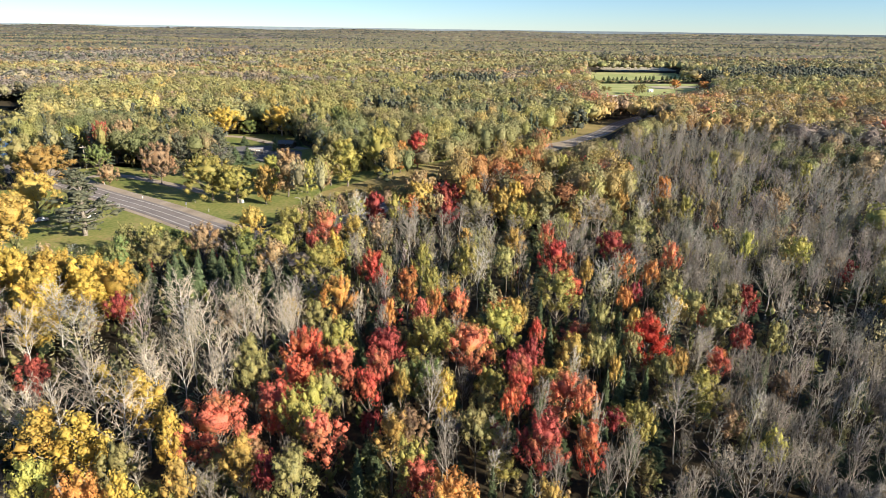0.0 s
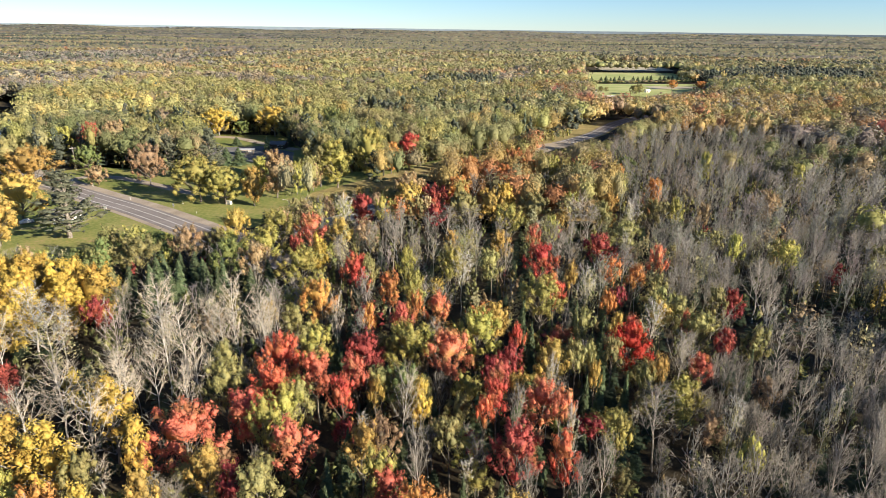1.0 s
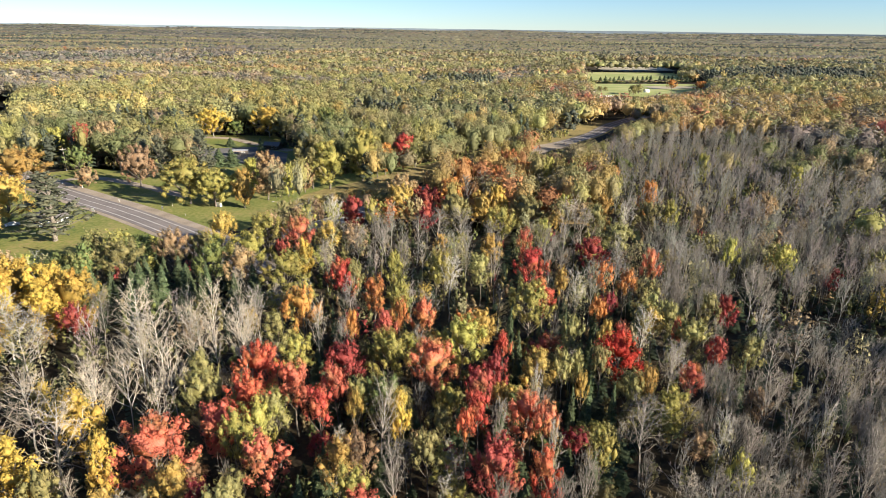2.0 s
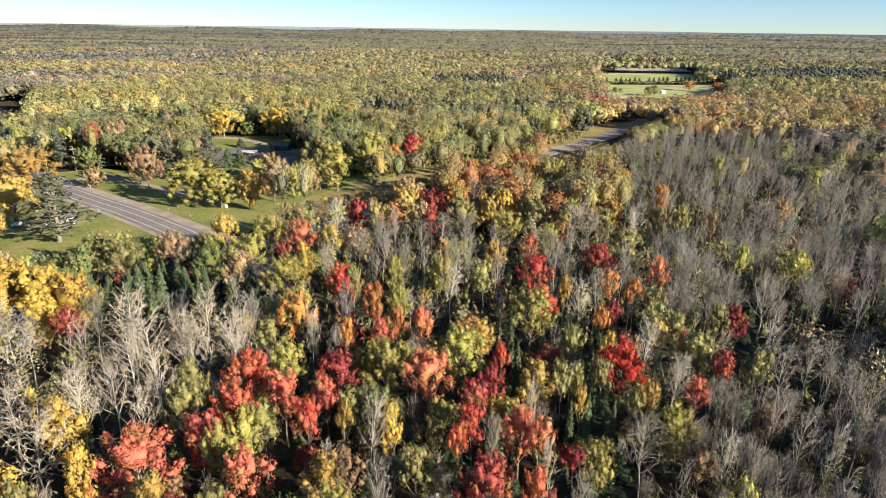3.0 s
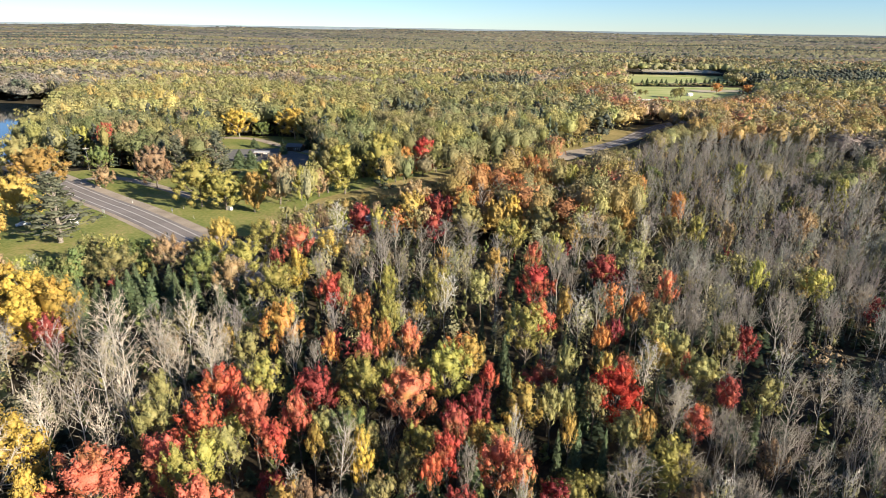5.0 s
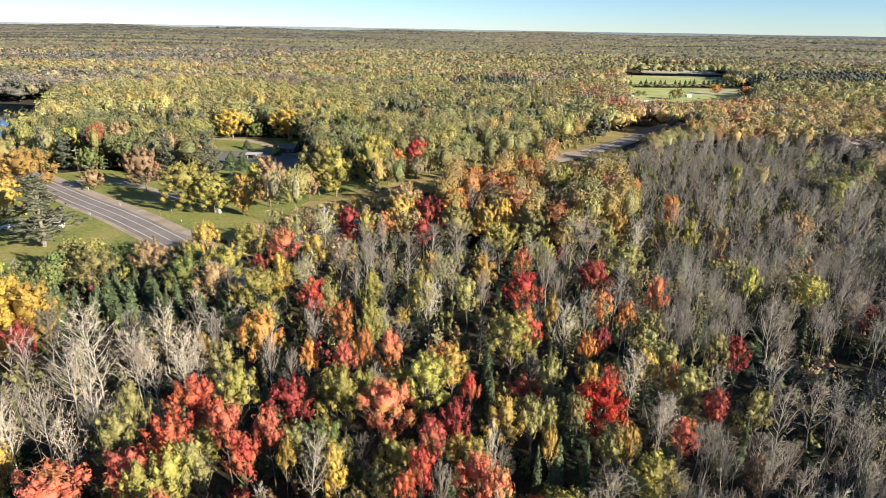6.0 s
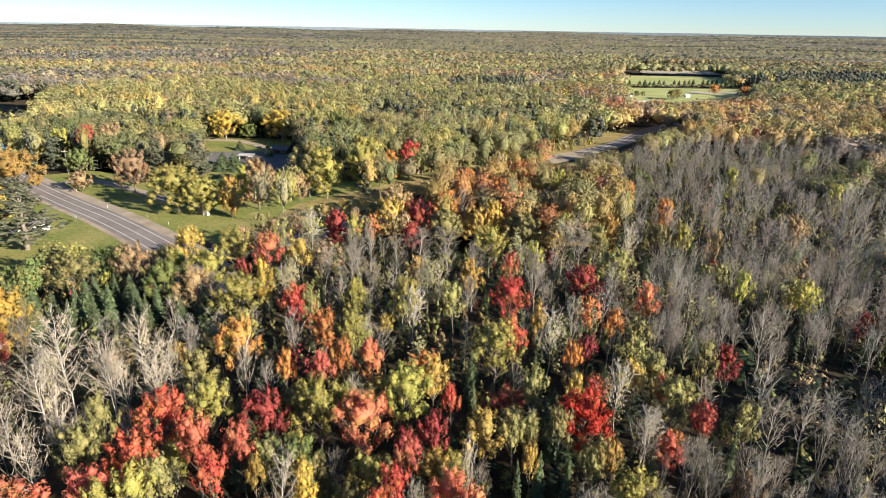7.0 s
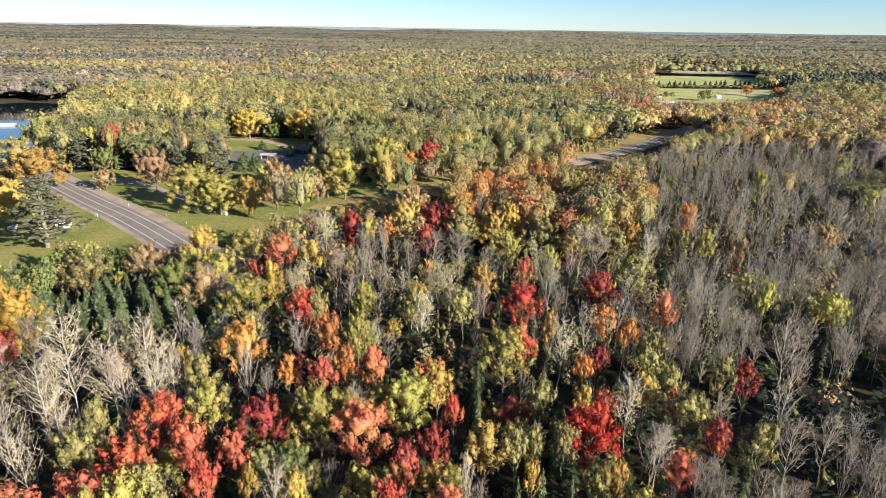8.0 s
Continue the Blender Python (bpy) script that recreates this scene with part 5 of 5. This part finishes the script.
# thin grey stems that stand close in the leafless wood
stems = []
xs, ys = scatter(0, 200, 40, 190, 5.6)
for x, y in zip(xs, ys):
    if x < np.interp(y, EDGE_Y, EDGE_X) + 2 or x > 0.82 * y + 60 or clearings(x, y):
        continue
    if inside(HOLLOW, x, y):
        continue
    top = min(room(x, y, 2.5), random.uniform(8, 14))
    if top > 5:
        stems.append(("bare", x, y, top, random.uniform(3.0, 4.6)))
woods(stems, 2, "thin grey leafless stems standing close together")


# ---- added leafy layer that lightens the dark gaps between far crowns ----
def gap_layer(r0, r1, cell, z, label):
    """An uneven leafy layer below the tree tops, left out over open ground."""
    n0, n1 = int((-0.9 * r1 - 80) / cell), int((0.86 * r1 + 110) / cell)
    m1 = int(r1 / cell) + 1
    i, j = np.meshgrid(np.arange(n0, n1), np.arange(0, m1))
    rng = np.random.default_rng(int(r0))
    x = (i + rng.uniform(-0.4, 0.4, i.shape)) * cell
    y = (j + rng.uniform(-0.4, 0.4, i.shape)) * cell
    zz = height(x, y) + z * rng.uniform(0.72, 1.18, i.shape)
    r = np.hypot(x, y)
    ok = (r >= r0 - cell) & (r < r1 + cell) & (x > -0.86 * y - 70) & (x < 0.82 * y + 100)
    for poly in (LAKE, PARK, YARD, FIELD_NEAR, FIELD_FAR, FIELD_BEYOND, *OPEN):
        ok &= ~inside(poly, x, y) & (away(poly + poly[:1], x, y) > cell * 0.9 + 3)
    ok &= ~((y < 395) & (x > np.interp(y, EDGE_Y, EDGE_X) - 6)) & (away(ROAD_A, x, y) > 12 + cell) & (away(ROAD_B, x, y) > 11 + cell)
    ix, w = np.arange(i.size).reshape(i.shape), i.shape[1]
    full = ok[:-1, :-1] & ok[1:, :-1] & ok[:-1, 1:] & ok[1:, 1:]
    a = ix[:-1, :-1][full]
    quads = np.stack([a, a + 1, a + w + 1, a + w], 1)
    # far layers carry the grey of distant air in their colour
    far_haze = 0.0 if r0 < 700 else 0.3
    col = np.full((i.size, 3), 0.2)
    for k in np.unique(quads):
        if r.flat[k] < 1000:
            top = low_enough(float(x.flat[k]), float(y.flat[k]), z)
            zz.flat[k] = min(zz.flat[k], float(height(x.flat[k], y.flat[k])) + top * 0.8)
        mix = MIX[region(float(x.flat[k]), float(y.flat[k]))]
        col[k] = sum(np.array(TINT[n]) * v for n, v in mix.items()) / sum(mix.values()) * (0.88 - far_haze) + np.array([0.205, 0.197, 0.185]) * far_haze
    keep, inv = np.unique(quads, return_inverse=True)
    v = np.stack([x.ravel(), y.ravel(), zz.ravel()], 1)[keep]
    c = col[keep] * rng.uniform(0.8, 1.15, (len(keep), 1))
    q = inv.reshape(quads.shape)
    tris = np.concatenate([q[:, [0, 1, 2]], q[:, [0, 2, 3]]])
    tagged(new("gap_layer", mesh_np("gap_layer", v, tris, far_leaf, c, smooth=True)), label, "woods", kind="stuff")


gap_layer(215, 430, 4.5, 5.5, "young growth filling the wood beyond the road")
gap_layer(430, 740, 7.0, 9.5, "young growth filling the distant forest")
gap_layer(740, 1500, 9.0, 13.0, "young growth closing the distant forest")
gap_layer(2800, 4700, 32.0, 15.0, "young growth filling the forest out to the horizon")
gap_layer(1500, 2800, 16.0, 14.0, "young growth filling the far forest")


# ---- distant ridge ----
ridge_bm = bmesh.new()
last = None
for k in range(81):
    a = radians(-44 + 88 * k / 80)
    top = 63.5 + 2.0 * noise.noise((k / 5, 0.3, 0)) + 1.0 * noise.noise((k / 1.7, 4.1, 0))
    row = [ridge_bm.verts.new((r * math.sin(a), r * math.cos(a), z)) for r, z in ((4780, 20), (4820, top), (4880, 20))]
    if last:
        for i in (0, 1):
            ridge_bm.faces.new((last[i], row[i], row[i + 1], last[i + 1]))
    last = row
# blue-grey of the air between, painted into the ridge's colour
M_RIDGE = ground_material("hazed_far_woods", [(0.35, (0.13, 0.17, 0.20)), (0.65, (0.19, 0.225, 0.25))], 0.02, 0.002)
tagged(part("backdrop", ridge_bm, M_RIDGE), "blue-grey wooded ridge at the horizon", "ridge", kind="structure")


# ---- buildings ----
def gable(sx, sy, z0, rise, over=0.5, thick=0.18):
    """A gabled roof of two sloped slabs, ridge along x."""
    bm = bmesh.new()
    for side in (-1, 1):
        eave, y0 = z0 - over * rise / (sy / 2), side * (sy / 2 + over)
        pts = [(-sx / 2 - over, y0, eave), (sx / 2 + over, y0, eave), (sx / 2 + over, 0, z0 + rise), (-sx / 2 - over, 0, z0 + rise)]
        lo = [bm.verts.new(p) for p in pts]
        hi = [bm.verts.new((x, y, z + thick)) for x, y, z in pts]
        bm.faces.new(lo)
        bm.faces.new(hi[::-1])
        for i in range(4):
            j = (i + 1) % 4
            bm.faces.new((lo[i], lo[j], hi[j], hi[i]))
    bmesh.ops.recalc_face_normals(bm, faces=bm.faces[:])
    return bm


def walls(sx, sy, z, rise):
    """House walls with gable ends."""
    bm = bmesh.new()
    low = [bm.verts.new(p) for p in ((-sx / 2, -sy / 2, 0), (sx / 2, -sy / 2, 0), (sx / 2, sy / 2, 0), (-sx / 2, sy / 2, 0))]
    top = [bm.verts.new((v.co.x, v.co.y, z)) for v in low]
    peak = [bm.verts.new((s * sx / 2, 0, z + rise)) for s in (-1, 1)]
    bm.faces.new((low[0], low[1], top[1], top[0]))
    bm.faces.new((low[2], low[3], top[3], top[2]))
    bm.faces.new((low[1], low[2], top[2], peak[1], top[1]))
    bm.faces.new((low[3], low[0], top[0], peak[0], top[3]))
    bmesh.ops.recalc_face_normals(bm, faces=bm.faces[:])
    return bm


def house(name, x, y, turn, sx, sy, z, rise, wall_mat, roof_mat, label, category, doors=1, windows=3):
    ob = thing(name, pose(x, y, float(height(x, y)), 0, 0, turn), label, category)
    part("wall", walls(sx, sy, z, rise), wall_mat, ob)
    part("roof", gable(sx, sy, z, rise), roof_mat, ob)
    for k in range(doors):
        part("door", box(-sx / 2 + 1.4 + 3 * k, -sy / 2 - 0.03, 0.05, 0.95, 0.08, 2.05, 0.02), M_DARKWALL, ob, "dark plank door")
    for k in range(windows):
        px = -sx / 2 + (k + 1.2) * sx / (windows + 0.8)
        for side in (-1, 1):
            if side == -1 and k < doors:
                continue
            win = part("window", box(px, side * (sy / 2 + 0.03), 0.95, 1.2, 0.09, 1.15, 0.02), M_WHITE, ob, "white window frame")
            part("pane", box(px, side * (sy / 2 + 0.06), 1.03, 1.02, 0.06, 0.98), M_GLASS, win, "dark glass pane")
    return ob


house("house", -129, 213, 32, 9, 6.5, 2.7, 1.7, M_WHITE, M_ROOF, "small white house with a grey roof behind a pine", "house", 1, 4)
farmhouse = house("house", 140, 694, 10, 14, 9, 4.5, 3, M_WHITE, M_PALEROOF, "white farmhouse with a pale roof", "house", 1, 4)
part("chimney", box(1.5, 0.6, 6.2, 0.7, 0.7, 1.9, 0.03), M_REDROOF, farmhouse, "red brick chimney")
house("barn", 166, 632, 8, 24, 10, 3.2, 2.4, M_WHITE, M_PALEROOF, "long low farm building with a pale metal roof", "barn", 2, 5)
house("house", 398, 760, 15, 14, 9, 3.4, 3.2, M_DARKWALL, M_REDROOF, "far brown house with a red roof", "house", 1, 4)
house("house", 417, 764, 12, 12, 8, 3.2, 2.2, M_WHITE, M_PALEROOF, "far white house with a pale roof", "house", 1, 3)
house("house", -784, 1206, 0, 16, 10, 4.5, 3, M_WHITE, M_PALEROOF, "distant white house among bare woods", "house", 1, 3)
house("cabin", -89.5, 357, -8, 8.5, 5.5, 2.7, 1.3, M_DARKWALL, M_ROOF, "dark brown park cabin in the shade", "cabin", 1, 3)
house("boathouse", -322, 420, 20, 9, 6, 2.6, 1.6, M_WOOD, M_PALEROOF, "tan boathouse at the lake shore", "boathouse", 1, 2)
house("shed", 178, 729, 0, 5, 4, 2.4, 1.2, M_WHITE, M_ROOF, "small white farm shed by a field", "shed", 1, 1)
house("shed", 240, 733, 20, 5, 4, 2.4, 1.2, M_WHITE, M_PALEROOF, "small white shed at the end of a field", "shed", 1, 1)


def pavilion(x, y, turn):
    ob = thing("pavilion", pose(x, y, float(height(x, y)), 0, 0, turn), "open park pavilion with a flat white roof on posts", "pavilion")
    part("floor_slab", box(0, 0, 0, 7.6, 4.6, 0.2, 0.03), M_LOT, ob)
    roof = part("roof", box(0, 0, 2.75, 8.2, 5.2, 0.28, 0.05), M_PALEROOF, ob, "flat pale roof")
    part("fascia", joined(*[box(0, s * 2.62, 2.62, 8.2, 0.05, 0.3) for s in (-1, 1)]), M_WOOD, roof)
    for sx in (-3.5, 0, 3.5):
        for sy in (-2.1, 2.1):
            part("post", box(sx, sy, 0.2, 0.18, 0.18, 2.56, 0.02), M_WOOD, ob)
    part("back_wall", box(-3.6, 0, 0.2, 0.12, 4.0, 2.5), M_WHITE, ob, "white end wall")


pavilion(-101.7, 336.5, 12)


def picnic_table():
    ob = thing("picnic_table", pose(-113.3, 376.2, 0.85, 0, 0, 20), "weathered wooden picnic table on the grass", "picnic table", "picnic tables of the park")
    for k in range(4):
        part("plank", box(0, -0.33 + 0.22 * k, 0.72, 1.9, 0.2, 0.05, 0.01), M_WOOD, ob)
    for s in (-1, 1):
        part("bench", box(0, s * 0.75, 0.42, 1.9, 0.28, 0.05, 0.01), M_WOOD, ob)
        part("leg", joined(rod((s * 0.7, -0.6, 0), (s * 0.7, 0.1, 0.72), 0.05, 0.05, 6), rod((s * 0.7, 0.6, 0), (s * 0.7, -0.1, 0.72), 0.05, 0.05, 6), box(s * 0.7, 0, 0.36, 0.06, 1.6, 0.08)), M_WOOD, ob)
    return ob


pt = picnic_table()
for px, py, rz in ((-107, 371, 50), (-97.5, 366, 10)):
    copy_thing(pt, pose(px, py, 0.85, 0, 0, rz))


# ---- road furniture ----
def utility_pole(x, y, turn):
    ob = thing("utility_pole", pose(x, y, float(height(x, y)) - 0.1, 0, 0, turn), "tall weathered wooden utility pole with a crossarm", "utility pole")
    part("pole", rod((0, 0, 0), (0, 0, 11.2), 0.2, 0.15, 10), M_PALEWOOD, ob)
    arm = part("crossarm", box(0, 0.14, 10.3, 2.8, 0.14, 0.2, 0.02), M_PALEWOOD, ob)
    for k in (-1.15, -0.4, 0.4, 1.15):
        part("insulator", rod((k, 0.14, 10.44), (k, 0.14, 10.66), 0.06, 0.04, 8), M_WHITE, arm, "white porcelain insulator")
    part("brace", joined(rod((-0.8, 0.16, 10.3), (0, 0.16, 9.6), 0.025, 0.025, 6), rod((0.8, 0.16, 10.3), (0, 0.16, 9.6), 0.025, 0.025, 6)), M_METAL, ob)
    part("transformer", joined(rod((0.34, 0, 8.6), (0.34, 0, 9.5), 0.22, 0.22, 10), box(0.16, 0, 9.0, 0.2, 0.1, 0.1)), M_METAL, ob, "grey steel transformer can")


utility_pole(-171.3, 294.3, 35)


def street_lamp(x, y, turn):
    ob = thing("street_lamp", pose(x, y, float(height(x, y)) - 0.05, 0, 0, turn), "curved grey steel street lamp at the junction", "street lamp")
    part("pole", joined(rod((0, 0, 0), (0, 0, 6.6), 0.11, 0.07, 10), rod((0, 0, 0), (0, 0, 0.25), 0.2, 0.16, 10)), M_METAL, ob)
    pts = [(0, 0, 6.6), (-0.25, 0, 7.3), (-0.8, 0, 7.8), (-1.6, 0, 8.0)]
    part("arm", joined(*[rod(a, b, 0.06, 0.05, 8) for a, b in zip(pts, pts[1:])]), M_METAL, ob)
    head = part("lamp_head", box(-1.9, 0, 7.93, 0.75, 0.3, 0.14, 0.04), M_METAL, ob)
    part("lens", box(-1.95, 0, 7.89, 0.45, 0.22, 0.04), M_WHITE, head, "clouded lens")


street_lamp(-50.5, 216.5, 25)


def road_sign(x, y, turn, wide, tall, post, mat, label):
    ob = thing("road_sign", pose(x, y, float(height(x, y)), 0, 0, turn), label, "road sign", "signs along the road")
    for s in ((-0.35, 0.35) if wide > 1.2 else (0,)):
        part("post", box(s * wide, 0.05, 0, 0.09, 0.06, post + tall * 0.6, 0.01), M_METAL, ob)
    part("panel", box(0, -0.01, post, wide, 0.05, tall, 0.015), mat, ob, "plain sheet panel")


road_sign(-119.7, 221.5, -25, 1.7, 1.15, 1.9, M_WHITE, "white rectangular sign on posts beside the road")
road_sign(-97.2, 227.8, -30, 0.9, 1.0, 1.4, M_WHITE, "small white sign at the road verge")
road_sign(-84.6, 199.5, -30, 0.9, 0.9, 1.9, M_METAL, "grey back of a road sign at the verge")


def marker(x, y, mat, label):
    ob = thing("marker_post", pose(x, y, float(height(x, y)), 0, 0, 30), label, "marker post", "marker posts along the road")
    part("post", box(0, 0, 0, 0.12, 0.12, 1.2, 0.02), M_WHITE, ob)
    part("reflector", box(0, -0.07, 0.95, 0.09, 0.03, 0.16), mat, ob, "small reflector")


for px, py, mt, lb in ((-120, 241, M_WHITE, "white wooden marker post at the lawn edge"), (-97, 236, M_WHITE, "white wooden marker post at the lawn edge"),
                       (-87.1, 223.5, M_RED, "white marker post with a red reflector"), (-146, 262, M_WHITE, "white wooden marker post at a drive"), (-158, 268, M_WHITE, "white wooden marker post at a drive")):
    marker(px, py, mt, lb)


def mailbox_row(x, y):
    ob = thing("utility_cabinet", pose(x, y, float(height(x, y)), 0, 0, -30), "white metal utility cabinet under a yellow tree", "utility cabinet")
    part("plinth", box(0, 0, 0, 2.3, 1.2, 0.15, 0.02), M_LOT, ob)
    part("cabinet", box(0, 0, 0.15, 2.1, 1.0, 1.5, 0.06), M_WHITE, ob)
    for s in (-0.5, 0.5):
        d = part("cabinet_door", box(s, -0.52, 0.25, 0.96, 0.04, 1.3, 0.01), M_WHITE, ob)
        part("handle", box(s - 0.35 * (1 if s > 0 else -1), -0.56, 0.85, 0.04, 0.05, 0.2), M_METAL, d, "steel handle")


mailbox_row(-78.9, 236.3)


def car(x, y, turn, paint, label):
    ob = thing("car", pose(x, y, float(height(x, y)) + 0.05, 0, 0, turn), label, "car", "cars parked by the house")
    bm = bmesh.new()
    prof = [(-2.2, 0.35), (-2.2, 0.85), (-1.9, 0.98), (-1.45, 1.02), (-0.85, 1.48), (0.75, 1.5), (1.35, 1.05), (2.1, 0.92), (2.25, 0.7), (2.25, 0.35)]
    rows = [[bm.verts.new((px, s * (0.88 if z < 1.1 else 0.66), z)) for px, z in prof] for s in (-1, 1)]
    for i in range(len(prof)):
        j = (i + 1) % len(prof)
        bm.faces.new((rows[0][i], rows[0][j], rows[1][j], rows[1][i]))
    bm.faces.new(rows[0][::-1])
    bm.faces.new(rows[1])
    bmesh.ops.recalc_face_normals(bm, faces=bm.faces[:])
    bmesh.ops.bevel(bm, geom=bm.edges[:], offset=0.05, segments=1, affect="EDGES")
    part("body", bm, paint, ob)
    part("windscreen", box(1.03, 0, 1.1, 0.5, 1.3, 0.3, 0.05), M_GLASS, ob)
    for s in (-1, 1):
        part("side_window", box(-0.05, s * 0.72, 1.08, 1.5, 0.1, 0.32, 0.03), M_GLASS, ob)
        for px in (-1.35, 1.4):
            w = part("wheel", rod((px, s * 0.72, 0.32), (px, s * 0.93, 0.32), 0.33, 0.33, 16), M_BLACK, ob)
            part("rim", rod((px, s * 0.90, 0.32), (px, s * 0.945, 0.32), 0.19, 0.17, 12), M_METAL, w, "steel rim")
        part("headlight", box(2.2, s * 0.6, 0.68, 0.1, 0.3, 0.14, 0.02), M_GLASS, ob)


car(-140.7, 208.5, 40, M_WHITE, "white car parked in the shade by the house")
car(-132.3, 208.2, 70, M_BLUE, "dark blue car parked in the shade")
car(-104, 344, 15, M_WHITE, "white car on the shaded parking lot")


# ---- evergreens and hedges of the park, the tree row in the fields ----
for px, py, ph, pw in ((-115.6, 362.9, 5.5, 5), (-93.3, 346.5, 8.5, 4), (-97.6, 310.5, 9, 7), (-104, 309, 8, 6), (-84.5, 362, 7, 4.5), (-108, 322, 7, 5)):
    plant("spruce", px, py, ph, pw)
for k in range(27):
    if k not in (2, 9, 15):
        plant("spruce", 197 + 6.7 * k + pick.uniform(-1, 1), 853 + 1.95 * k, pick.uniform(7.5, 10.5), pick.uniform(5, 6.5))
for px, py, hh, ww in ((185, 727, 7, 6), (192, 731, 6, 5), (215, 700, 11, 9), (222, 705, 12, 10), (282, 772, 12, 11), (305, 742, 13, 14), (318, 748, 12, 12)):
    plant("orange" if px > 280 else "olive", px, py, hh, ww)
